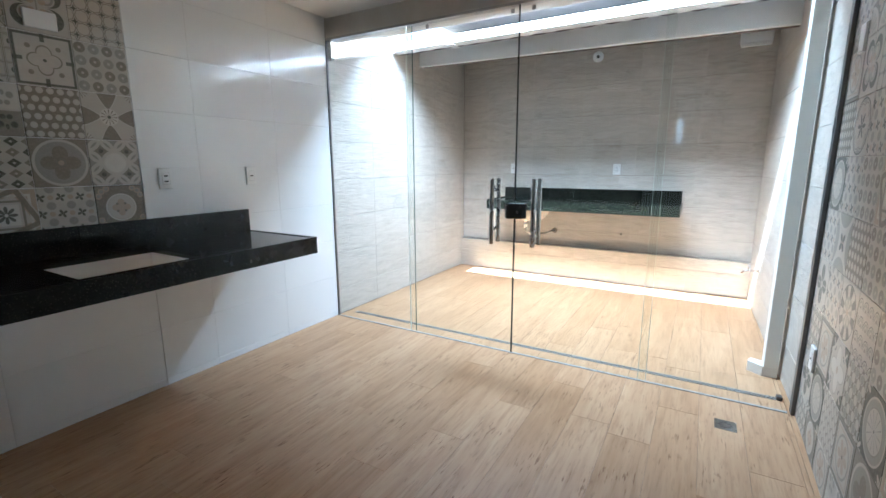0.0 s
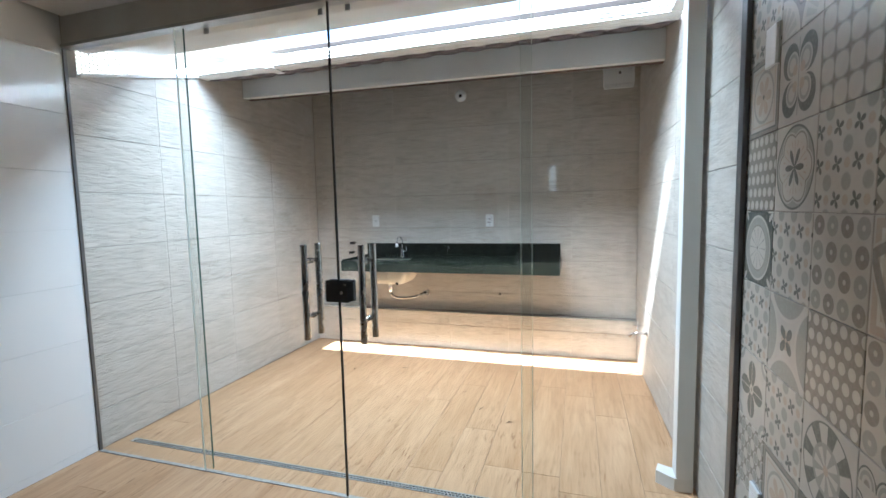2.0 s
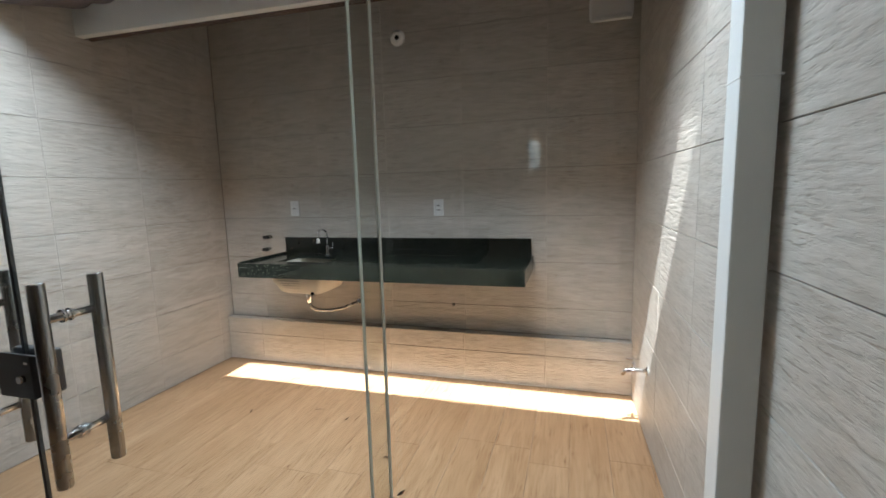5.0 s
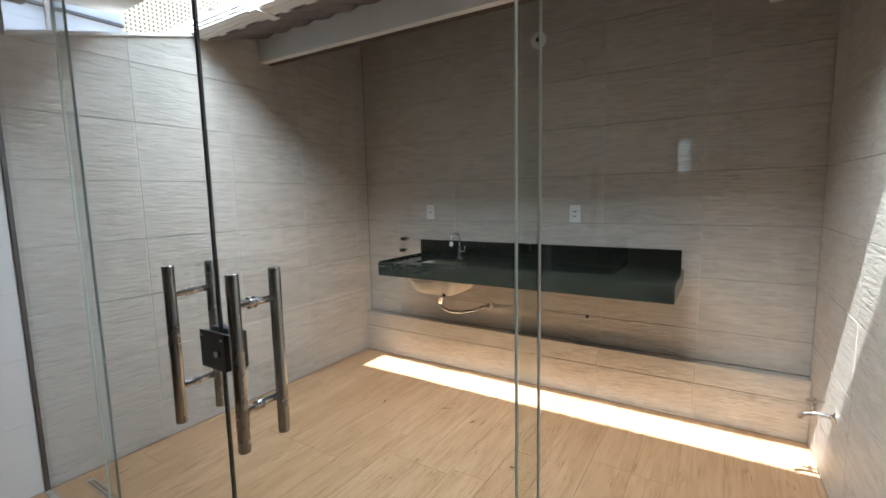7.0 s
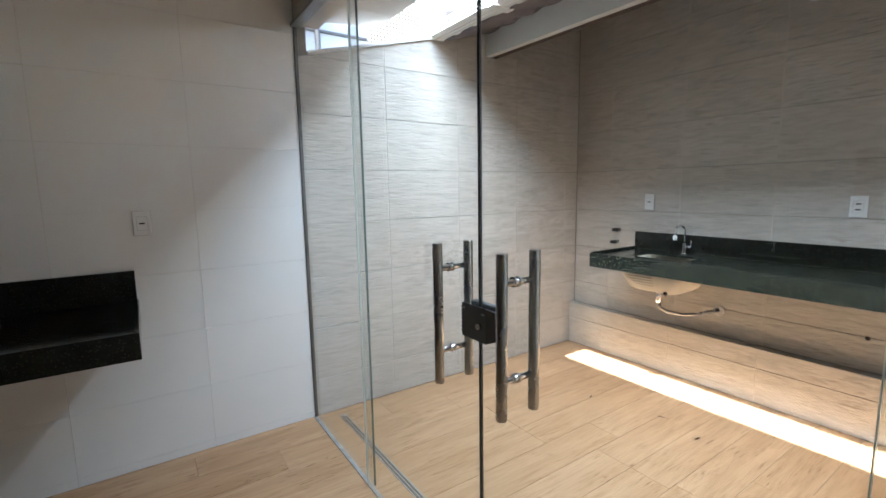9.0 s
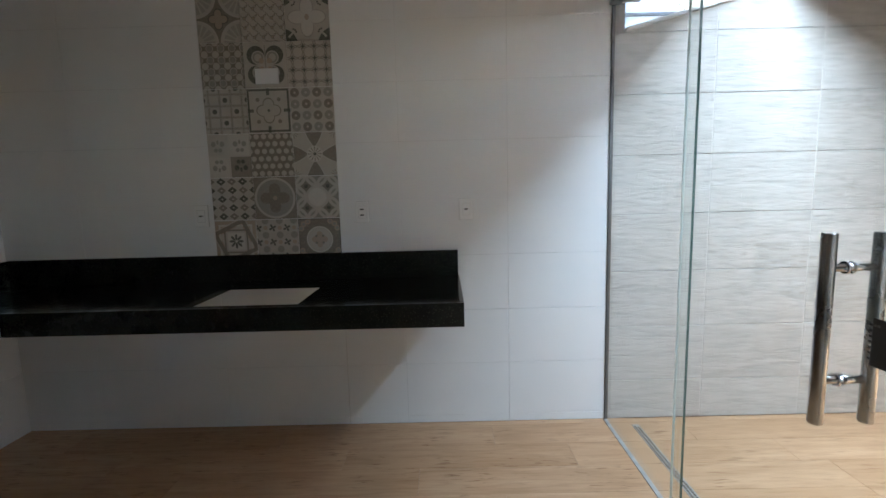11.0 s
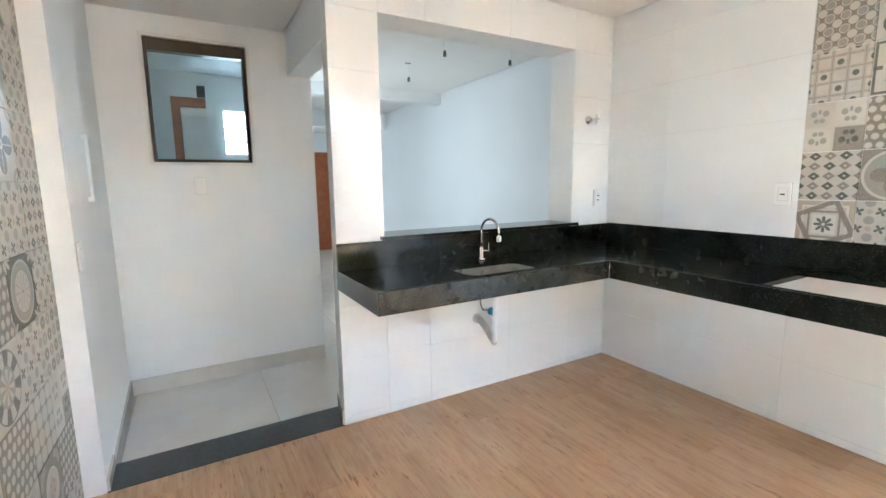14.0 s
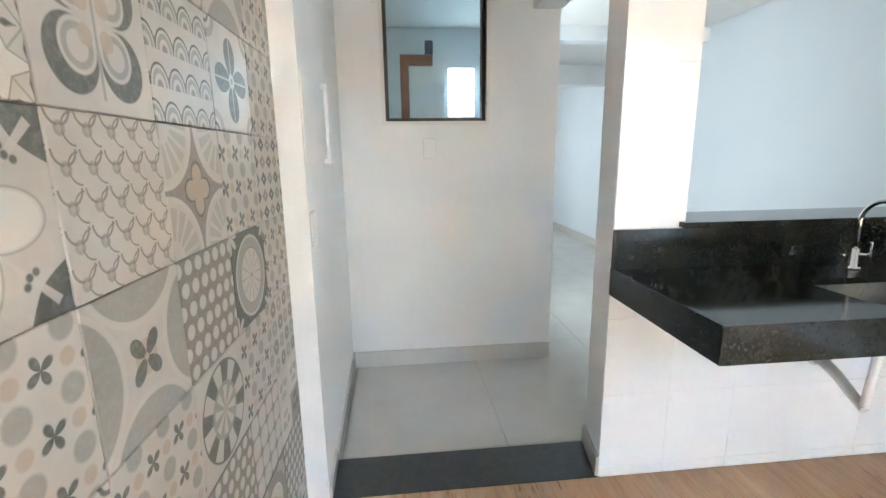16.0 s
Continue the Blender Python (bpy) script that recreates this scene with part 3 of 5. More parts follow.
def structure(name, bm, mat, label=""):
    return tagged(new(name, mesh_of(name, bm, mat)), label, "", "", "structure")


def thing(name, base, label, category, group=""):
    e = new(name)
    e.empty_display_size = 0.1
    e.location = base
    return tagged(e, label, category, group)


def part(name, bm, mat, parent, label=""):
    """One mesh under a thing; its mesh is given in the world's metres."""
    ob = new(name, mesh_of(name, bm, mat))
    ob.parent = parent
    at = Matrix.Translation(parent.location)
    if parent.parent:
        at = at @ Matrix.Identity(4)
    ob.matrix_parent_inverse = at.inverted() if parent.type == "EMPTY" else Matrix.Identity(4)
    return tagged(ob, label)


def plain(name, bm, mat, label, category, group=""):
    return tagged(new(name, mesh_of(name, bm, mat)), label, category, group)


MESHES = {}


def piece_mesh(poly, thick, mat, bevel=0.0015):
    bevel = 0.0006 if mat in (M_WHITE, M_WOOD) else bevel
    key = (tuple((round(x, 4), round(y, 4)) for x, y in poly), thick, mat.name)
    if key not in MESHES:
        bm = bmesh.new()
        low = [bm.verts.new((x, y, -thick)) for x, y in poly]
        rim = [bm.verts.new((x, y, -bevel)) for x, y in poly]
        top = [bm.verts.new((x - math.copysign(min(bevel, abs(x)), x), y - math.copysign(min(bevel, abs(y)), y), 0)) for x, y in poly]
        n = len(poly)
        for a, b in ((low, rim), (rim, top)):
            for i in range(n):
                bm.faces.new((a[i], a[(i + 1) % n], b[(i + 1) % n], b[i]))
        bm.faces.new(top)
        me = bpy.data.meshes.new("tile")
        bm.to_mesh(me)
        bm.free()
        me.materials.append(mat)
        MESHES[key] = me
    return MESHES[key]


def clip(poly, a, b, c):
    """Keeps the side of a polygon where a*x + b*y <= c."""
    out = []
    for (x0, y0), (x1, y1) in zip(poly, poly[1:] + poly[:1]):
        d0, d1 = a * x0 + b * y0 - c, a * x1 + b * y1 - c
        if d0 <= 0:
            out.append((x0, y0))
        if d0 * d1 < 0:
            k = d0 / (d0 - d1)
            out.append((x0 + k * (x1 - x0), y0 + k * (y1 - y0)))
    return out


def lay(wall, name, origin, u, v, us, vs, mat, gap=0.003, thick=0.006, skip=None, cuts=(), uneven=0.0):
    """Tiles between the cuts us and vs of a face with axes u and v."""
    u, v, origin = Vector(u).normalized(), Vector(v).normalized(), Vector(origin)
    n = u.cross(v)
    for j, (v0, v1) in enumerate(zip(vs, vs[1:])):
        for i, (u0, u1) in enumerate(zip(us, us[1:])):
            cu, cv = (u0 + u1) / 2, (v0 + v1) / 2
            if skip and skip(cu, cv):
                continue
            g = gap / 2
            poly = [(u0 + g, v0 + g), (u1 - g, v0 + g), (u1 - g, v1 - g), (u0 + g, v1 - g)]
            for c in cuts:
                poly = clip(poly, *c)
            if len(poly) < 3:
                continue
            area2 = abs(sum(a[0] * b[1] - b[0] * a[1] for a, b in zip(poly, poly[1:] + poly[:1])))
            if area2 < 0.0015:
                continue
            if cuts:
                cu, cv = sum(p[0] for p in poly) / len(poly), sum(p[1] for p in poly) / len(poly)
            m = mat(i, j) if callable(mat) else mat
            ob = new(name, piece_mesh([(x - cu, y - cv) for x, y in poly], thick, m))
            off = random.uniform(0, uneven)
            p = origin + u * cu + v * cv + n * (0.0 - off)
            ob.matrix_world = Matrix(((u.x, v.x, n.x, p.x), (u.y, v.y, n.y, p.y), (u.z, v.z, n.z, p.z), (0, 0, 0, 1)))
            ob.parent = wall


def upright_joints(wall, origin, u, us, z0, z1):
    """Filled joints, painted pale as a highlight, between the columns of tiles, a millimetre behind their faces."""
    u, origin = Vector(u).normalized(), Vector(origin)
    n = u.cross(Vector(Z))
    bm = bmesh.new()
    for a in us:
        top = z1(a) if callable(z1) else z1
        lo = [bm.verts.new(origin + u * (a + s) + n * d + Vector((0, 0, z0))) for s, d in ((-0.0016, -0.006), (0.0016, -0.006), (0.0016, -0.0016), (-0.0016, -0.0016))]
        hi = [bm.verts.new(v.co + Vector((0, 0, top - z0))) for v in lo]
        for i in range(4):
            bm.faces.new((lo[i], lo[(i + 1) % 4], hi[(i + 1) % 4], hi[i]))
        bm.faces.new(hi)
    part("joint", bm, M_JOINT_LIT, wall, "filled upright joints painted pale as their highlight")


def steps(start, stop, first, pitch):
    """start, then the joints at first + k * pitch, then stop."""
    out = [start]
    k = math.floor((start - first) / pitch) - 1
    while True:
        x = first + k * pitch
        k += 1
        if x >= stop - 0.012:
            break
        if x > start + 0.012:
            out.append(x)
    return out + [stop]


Z = (0, 0, 1)
T = 0.006
CEIL = 2.49
SOUTH = -3.44
BACK = 2.45
LEDGE = 2.38


def kright(y):
    """The inner face of the east side of the kitchen and of the courtyard."""
    return 3.30 + 0.0145 * y if y < 0 else 3.30 - 0.0255 * y


# ---- large structure ----
floor_k = structure("floor", boxes(((-0.2, SOUTH - 0.02, -0.2), (3.6, 2.7, -T))), M_GROUT_DARK, "wood-look ceramic plank floor of kitchen and yard")
floor_hall = structure("floor_living", boxes(((-1.2, -11.3, -0.3), (3.9, SOUTH - 0.23, -0.091))), M_GROUT, "polished beige porcelain floor of the living room")
structure("ground", boxes(((-60, -60, -0.5), (60, 60, -0.31))), M_GROUND)
threshold = structure("threshold", boxes(((2.075, -3.675, -0.15), (3.172, SOUTH + 0.0, 0.002)), bevel=0.002), M_SILL, "dark granite threshold strip in the passage")

wall_west = structure("wall_west", boxes(((-0.16, -3.67, 0), (-T, 0.0, 2.75))), M_GROUT_W, "kitchen wall of glossy white tiles")
bm = boxes(((-0.16, 0.0, 0), (-T, 0.07, 2.75)))
side = [(0.07, 0), (2.75, 0), (2.75, 2.9), (1.05, 2.62), (1.05, 2.44), (0.07, 2.185)]
va = [bm.verts.new((-0.16, y, z)) for y, z in side]
vb = [bm.verts.new((-T, y, z)) for y, z in side]
bm.faces.new(va)
bm.faces.new(vb[::-1])
for i in range(6):
    bm.faces.new((va[i], va[(i + 1) % 6], vb[(i + 1) % 6], vb[i]))
yard_west = structure("wall_yard_west", bm, M_GROUT_SHADE, "yard wall of sandstone-look tiles, raised out of view to block light with a sloping white coping")
bm = bmesh.new()
va = [bm.verts.new(p) for p in ((-0.18, 0.07, 2.185), (-0.18, 1.05, 2.44), (-0.18, 1.05, 2.458), (-0.18, 0.07, 2.203))]
vb = [bm.verts.new(p.co + Vector((0.205, 0, 0))) for p in va]
bm.faces.new(va)
bm.faces.new(vb[::-1])
for i in range(4):
    bm.faces.new((va[i], va[(i + 1) % 4], vb[(i + 1) % 4], vb[i]))
part("coping", bm, M_STONE, yard_west, "thin white coping on the wall top")

wall_back = structure("wall_yard_north", boxes(((-0.16, BACK + T, 0), (3.5, 2.75, 3.1))), M_GROUT_SHADE, "yard wall of sandstone-look tiles, raised out of view to block light behind the wash counter")
ledge = structure("ledge", boxes(((0.0, LEDGE + T, 0), (3.245, BACK + T - 0.001, 0.359))), M_GROUT_SHADE, "low tiled ledge along the foot of the yard wall")
kr0, kr1 = kright(0), kright(2.75)
# unseen top raised to 4.8 m to cut the light on the west wall
yard_east = structure("wall_yard_east", prism([(kr0 + T, 0.0), (3.6, 0.0), (3.6, 2.75), (kr1 + T, 2.75)], 0, 4.8), M_GROUT_SHADE, "yard wall of sandstone-look tiles, raised out of view to block light")
ks = kright(SOUTH)
wall_east = structure("wall_east", prism([(ks + T, SOUTH), (3.6, SOUTH), (3.6, -0.001), (kr0 + T, -0.001)], 0, 2.75), M_GROUT, "kitchen wall of patterned patchwork tiles")

OX0, OX1, OZ0, OZ1 = 0.37, 1.81, 1.035, 2.235
wall_south = structure("wall_south", boxes(((-0.001, -3.67, -0.2), (2.085, SOUTH - T, OZ0)), ((-0.001, -3.67, OZ0), (OX0, SOUTH - T, OZ1)),
                                           ((OX1, -3.67, OZ0), (2.085, SOUTH - T, OZ1)), ((-0.001, -3.67, OZ1), (2.085, SOUTH - T, CEIL + 0.2))),
                       M_PLASTER, "white wall with a pass-through opening above the sink counter")
SPLAY = 0.040


def splay(ob):
    """The passage side of the pier runs back at a slight angle."""
    for v in ob.data.vertices:
        if v.co.x > 2.06 and v.co.x < 2.2 and v.co.y < -3.6:
            v.co.x -= SPLAY


splay(wall_south)
splay(threshold)
structure("wall_hall_east", prism([(3.20, -4.74), (3.6, -4.74), (3.6, SOUTH - 0.001), (3.17, SOUTH - 0.001)], -0.2, 2.75), M_PLASTER)
HY = -4.74
WX0, WX1, WZ0, WZ1 = 2.305, 2.925, 1.515, 2.325
structure("wall_hall_south", holed((1.85, WX0, WX1, 3.6), (-0.2, WZ0, WZ1, 2.75), (HY - 0.14, HY), "xzy"), M_PLASTER)
structure("wall_living_west", boxes(((-0.30, -11.0, -0.2), (-0.14, -3.67, 2.75))), M_LIVING)
structure("wall_living_east", boxes(((1.85, -11.0, -0.2), (2.0, HY - 0.14, 2.75))), M_LIVING)
structure("wall_living_south", boxes(((-0.30, -11.2, -0.2), (2.0, -11.06, 2.75)), ((0.63, -11.06, -0.2), (1.85, -11.0, 2.75)), ((-0.14, -11.06, 2.06), (0.63, -11.0, 2.75))), M_LIVING)
structure("soffit", boxes(((-0.14, -6.35, 2.34), (1.85, -6.19, 2.6)), ((-0.14, -8.2, 2.22), (1.85, -8.0, 2.6))), M_LIVING, "white dropped beams across the living room ceiling")
structure("beam_hall", boxes(((1.85, HY, 2.16), (2.02, -3.67, 2.6))), M_PLASTER, "white plastered beam between passage and living room")
structure("ceiling", boxes(((0.018, SOUTH + 0.018, CEIL), (3.6, -0.0, CEIL + 0.03)), ((-0.16, SOUTH, CEIL + 0.055), (3.6, -0.0, CEIL + 0.12))), M_CEIL, "plasterboard ceiling with a thin shadow gap along the walls")
structure("ceiling_living", boxes(((-0.122, -11.2, 2.47), (1.85, SOUTH - 0.001, 2.50))), M_CEIL, "plasterboard ceiling with a shadow gap along the wall")
structure("ceiling_hall", boxes(((2.035, HY, 2.47), (3.6, SOUTH - 0.001, 2.50))), M_CEIL)
structure("ceiling_back_room", boxes(((2.02, -6.6, 2.47), (3.5, HY - 0.141, 2.50))), M_CEIL)
structure("ceiling_cover", boxes(((-0.95, -11.2, 2.53), (3.6, SOUTH - 0.001, 2.6))), M_CEIL)
structure("wall_back_room", boxes(((2.0, -6.6, -0.2), (2.02, HY - 0.14, 2.75)), ((3.5, -6.6, -0.2), (3.6, HY - 0.14, 2.75)), ((2.02, -6.5, -0.2), (3.5, -6.35, 1.68)), ((2.02, -6.5, 1.68), (2.09, -6.35, 2.12)),
                                   ((2.37, -6.5, 1.68), (3.5, -6.35, 2.75)), ((2.02, -6.5, 2.12), (2.37, -6.35, 2.75))), M_LIVING)
# unseen slab added above the ceilings so that no light leaks in
structure("roof_slab", boxes(((-1.1, -11.3, 2.76), (3.9, 0.14, 2.9))), M_GROUND)
# the painted beam over the glass, and the eave of the house outside it
structure("beam_over_glass", boxes(((0.0, 0.0, 2.335), (3.30, 0.14, 2.76))), M_BEAM, "rough cream-painted beam above the glass doors")
bm = bmesh.new()
va = [bm.verts.new((-0.1, y, z)) for y, z in ((0.14, 2.41), (0.58, 2.455), (0.60, 2.49), (0.14, 2.60))]
vb = [bm.verts.new((3.5, v.co.y, v.co.z)) for v in va]
bm.faces.new(va)
bm.faces.new(vb[::-1])
for i in range(4):
    bm.faces.new((va[i], va[(i + 1) % 4], vb[(i + 1) % 4], vb[i]))
structure("eave", bm, M_BEAM, "weathered pale eave of the house roof")

# beam that carries the yard roof; it falls slightly to the east
bm = bmesh.new()
va = [bm.verts.new((0.0, y, z)) for y, z in ((1.40, 2.368), (1.45, 2.368), (1.45, 2.53), (1.40, 2.53))]
vb = [bm.verts.new((3.262, v.co.y, v.co.z - (0.045 if v.co.z < 2.4 else 0.015))) for v in va]
bm.faces.new(va)
bm.faces.new(vb[::-1])
for i in range(4):
    bm.faces.new((va[i], va[(i + 1) % 4], vb[(i + 1) % 4], vb[i]))
structure("roof_beam", bm, M_BEAM_OUT, "smooth white beam under the yard roof")

bm = bmesh.new()
lo = [bm.verts.new(p) for p in ((0.0, 1.451, 2.366), (0.0, 1.50, 2.366), (3.262, 1.50, 2.321), (3.262, 1.451, 2.321))]
hi = [bm.verts.new((v.co.x, v.co.y, v.co.z + 0.09)) for v in lo]
bm.faces.new(lo)
bm.faces.new(hi[::-1])
for i in range(4):
    bm.faces.new((lo[i], lo[(i + 1) % 4], hi[(i + 1) % 4], hi[i]))
structure("roof_purlin", bm, M_TIMBER, "dark brown timber behind the white roof beam")

# ---- yard roof of clay tiles ----
roof = structure("roof", boxes(((-0.1, 1.9, 2.93), (3.5, 2.9, 2.95))), M_GROUND, "yard roof of old clay barrel tiles with mortar")


def barrel(width, length, rise, up):
    bm = bmesh.new()
    n = 8
    rows = []
    for y, k in ((0, 1.0), (length, 0.86)):
        for off in (0.0, 0.014):
            rows.append([bm.verts.new((math.cos(math.pi * i / n) * width / 2 * k, y, (math.sin(math.pi * i / n) * rise * k * up) + off)) for i in range(n + 1)])
    for a, b in ((0, 2), (1, 3), (0, 1), (2, 3)):
        for i in range(n):
            f = bm.faces.new((rows[a][i], rows[a][i + 1], rows[b][i + 1], rows[b][i]))
            f.smooth = a != b - 1
    return mesh_of("roof_tile", bm, M_ROOF)


pan, cap = barrel(0.20, 0.42, 0.042, -1), barrel(0.17, 0.42, 0.038, 1)
for j in range(5):
    for i in range(17):
        for me, dx, dz in ((pan, 0.0, 0.0), (cap, 0.10, 0.02)):
            ob = new("roof_tile", me)
            ob.matrix_world = pose(0.08 + i * 0.195 + dx + random.uniform(-0.006, 0.006), 1.0 + j * 0.35, 2.442 + j * 0.10 + dz, 15, random.uniform(-2, 2), random.uniform(-1.5, 1.5))
            ob.parent = roof
bm = bmesh.new()
for i in range(130):
    x = 0.03 + i * 0.0249 + random.uniform(-0.02, 0.02)
    s = random.uniform(0.018, 0.05)
    y = random.uniform(1.0, 1.42)
    r = bmesh.ops.create_icosphere(bm, subdivisions=2, radius=1.0)
    for v in r["verts"]:
        q = v.co * (1 + 0.45 * noise.noise(v.co * 2.5 + Vector((i, 0, 0))))
        v.co = Vector((x + q.x * s * 1.3, y + q.y * s * 1.6, 2.434 + (y - 0.96) * 0.28 + q.z * s * 0.35))
tagged(part("mortar", bm, M_MORTAR, roof, "lumps of pale mortar between the tiles"), kind="stuff")
part("batten", boxes(((0.0, 1.34, 2.532), (3.25, 1.395, 2.555)), ((0.0, 1.62, 2.56), (3.25, 1.68, 2.60)), bevel=0.003), M_ROOF, roof, "dark wooden battens")

# ---- gutter and downpipe ----
gutter = thing("gutter", (1.6, 0.98, 2.38), "white ribbed plastic roof gutter along the yard roof", "gutter")
outline = [(0.90, 2.455), (0.895, 2.43), (0.905, 2.427), (0.90, 2.41), (0.91, 2.405), (0.905, 2.392), (0.93, 2.38), (0.955, 2.385), (0.96, 2.38), (0.99, 2.385), (0.995, 2.38),
           (1.03, 2.385), (1.04, 2.46), (1.035, 2.46), (1.025, 2.395), (0.93, 2.39), (0.912, 2.40), (0.907, 2.455)]
bm = bmesh.new()
va = [bm.verts.new((-0.2, y, z + 0.03)) for y, z in outline]
vb = [bm.verts.new((3.262, v.co.y, v.co.z)) for v in va]
for i in range(len(va)):
    bm.faces.new((va[i], va[(i + 1) % len(va)], vb[(i + 1) % len(va)], vb[i]))
part("trough", bm, M_PLASTIC, gutter)
part("joint_sleeve", boxes(((0.62, 0.89, 2.402), (0.68, 1.045, 2.492)), bevel=0.004), M_PLASTIC, gutter)

pipe = thing("downpipe", (3.24, 0.5, 0), "square white downpipe standing in the yard corner", "downpipe")
part("pipe", boxes(((3.195, 0.455, 0.06), (3.272, 0.545, 2.52)), bevel=0.006), M_BEAM_OUT, pipe)
part("collar", boxes(((3.1935, 0.4535, 1.629), (3.277, 0.5465, 1.634)), bevel=0.001), M_BEAM_OUT, pipe)
part("outlet_elbow", prism([(3.272, 0.455), (3.272, 0.545), (3.195, 0.548), (3.135, 0.575), (3.115, 0.51), (3.19, 0.452)], 0.0, 0.065), M_STONE, pipe, "chipped grey-white outlet shoe")
part("branch", boxes(((3.20, 0.545, 2.42), (3.27, 0.90, 2.49)), bevel=0.005), M_BEAM_OUT, pipe)

# ---- what shows over the yard wall ----
cob = thing("perforated_wall", (-5.6, 5.0, -0.3), "sunlit ochre wall of perforated blocks on a neighbouring plot", "wall")
# brown sheet added so that the holes of the blocks come out brown
part("wall_base", boxes(((-5.75, 2.2, -0.3), (-5.6, 8.6, 6.9))), M_BROWN_BACK, cob, "brown sheet added behind the blocks for their hole colour")
P = 0.07
vs, fs = [], []


def quick_box(x0, y0, z0, x1, y1, z1):
    k = len(vs)
    vs.extend((x, y, z) for x in (x0, x1) for y in (y0, y1) for z in (z0, z1))
    fs.extend(tuple(k + a for a in f) for f in ((0, 1, 3, 2), (4, 6, 7, 5), (0, 4, 5, 1), (2, 3, 7, 6), (0, 2, 6, 4), (1, 5, 7, 3)))


for j in range(62):
    z = 2.5 + j * P
    quick_box(-5.6, 2.2, z, -5.54, 8.6, z + 0.034)
    for i in range(91):
        y = 2.2 + i * P
        quick_box(-5.6, y, z + 0.034, -5.54, y + 0.040, z + P)
me = bpy.data.meshes.new("block")
me.from_pydata(vs, [], fs)
bm = bmesh.new()
bm.from_mesh(me)
tagged(part("block", bm, M_COBOGO, cob, "ochre perforated blocks"), kind="stuff")
nb = thing("neighbour_house", (-3.2, -1.2, -0.3), "pale rendered neighbouring house wall with a drainpipe", "house")
part("wall", boxes(((-3.4, -4.0, -0.3), (-3.2, 1.95, 5.0))), M_FAR, nb)
part("drainpipe", tube([(-3.13, 1.25, 0), (-3.13, 1.25, 5)], 0.035), M_ALU_DARK, nb)
part("band", boxes(((-3.2, -4.0, 3.02), (-3.16, 1.95, 3.05)), ((-3.2, -4.0, 3.42), (-3.16, 1.95, 3.45))), M_ALU_DARK, nb)

# ---- glass front ----
front = thing("glass_front", (1.65, 0.0, 0), "frameless clear glass front with two closed sliding doors", "glass door")
for x0, x1, nm in ((0.018, 0.838, "fixed_pane"), (2.509, 3.285, "fixed_pane")):
    p = part(nm, boxes(((x0, 0.006, 0.012), (x1, 0.014, 2.318))), M_GLASS, front, "fixed clear glass pane")
    p.visible_shadow = False
    ex = x1 if x0 < 1 else x0
    part("glass_edge", boxes(((ex - 0.001, 0.0055, 0.012), (ex + 0.001, 0.0145, 2.318))), M_GLASS_EDGE if x0 < 1 else M_GLASS_EDGE_LIT, front)
for x0, x1 in ((0.800, 1.661), (1.672, 2.556)):
    p = part("door_pane", boxes(((x0, -0.014, 0.010), (x1, -0.006, 2.335))), M_GLASS, front, "closed clear glass door leaf")
    p.visible_shadow = False
    ex = x0 if x0 < 1 else x1
    part("glass_edge", boxes(((ex - 0.001, -0.0145, 0.010), (ex + 0.001, -0.0055, 2.335))), M_GLASS_EDGE_LIT, front)
part("door_seal", boxes(((1.6615, -0.014, 0.010), (1.6715, -0.005, 2.335)), bevel=0.002), M_RUBBER, front, "dark seal where the doors meet")
part("wall_channel", boxes(((0.0, -0.004, 0), (0.009, 0.014, 2.335)), bevel=0.001), M_ALU_DARK, front, "dull aluminium channel")
part("wall_channel", boxes(((3.280, -0.02, 0), (3.298, 0.032, 2.335)), bevel=0.002), M_ALU_DARK, front, "dull aluminium channel")
part("bottom_track", boxes(((0.012, -0.012, 0.0), (3.268, 0.010, 0.004)), bevel=0.001), M_GRATE, front, "aluminium floor track")
part("top_track", boxes(((0.018, -0.024, 2.318), (3.268, 0.036, 2.335)), bevel=0.002), M_ALU, front, "thin aluminium head rail")
for x in (0.95, 1.60, 1.74, 2.40):
    part("roller", boxes(((x - 0.012, 0.038, 2.29), (x + 0.012, 0.046, 2.318)), bevel=0.002), M_ALU, front, "small glass clamp")
for x in (1.517, 1.812):
    h = thing("pull_handle", (x, -0.0, 0.8), "tubular brushed steel pull handle clamped through the glass door", "door handle", "pull handles of the glass doors")
    for y in (-0.058, 0.06):
        part("bar", tube([(x, y, 0.795), (x, y, 0.798), (x, y, 1.241), (x, y, 1.244)], 0.0155, 24, radii=[0.0145, 0.0155, 0.0155, 0.0145]), M_STEEL, h)
    for z in (0.90, 1.165):
        part("standoff", tube([(x, -0.05, z), (x, 0.05, z)], 0.0095), M_CHROME, h)
        part("clamp_ring", tube([(x, -0.020, z), (x, -0.014, z)], 0.0145), M_CHROME, h)
        part("clamp_ring", tube([(x, -0.004, z), (x, -0.001, z)], 0.0145), M_CHROME, h)
lock = thing("door_lock", (1.67, -0.03, 0.97), "black faceted lock box where the glass doors meet", "lock")
bm = prism([(1.604, -0.0145), (1.604, -0.026), (1.616, -0.040), (1.727, -0.040), (1.749, -0.024), (1.749, -0.0145)], 0.975, 1.078)
for v in bm.verts:
    if v.co.x < 1.61 or v.co.x > 1.74:
        v.co.z += 0.010 if v.co.z < 1.0 else -0.010
bmesh.ops.bevel(bm, geom=list(bm.edges), offset=0.0018, segments=2, profile=0.6, affect="EDGES")
part("case", bm, M_LOCK, lock, "faceted black case")
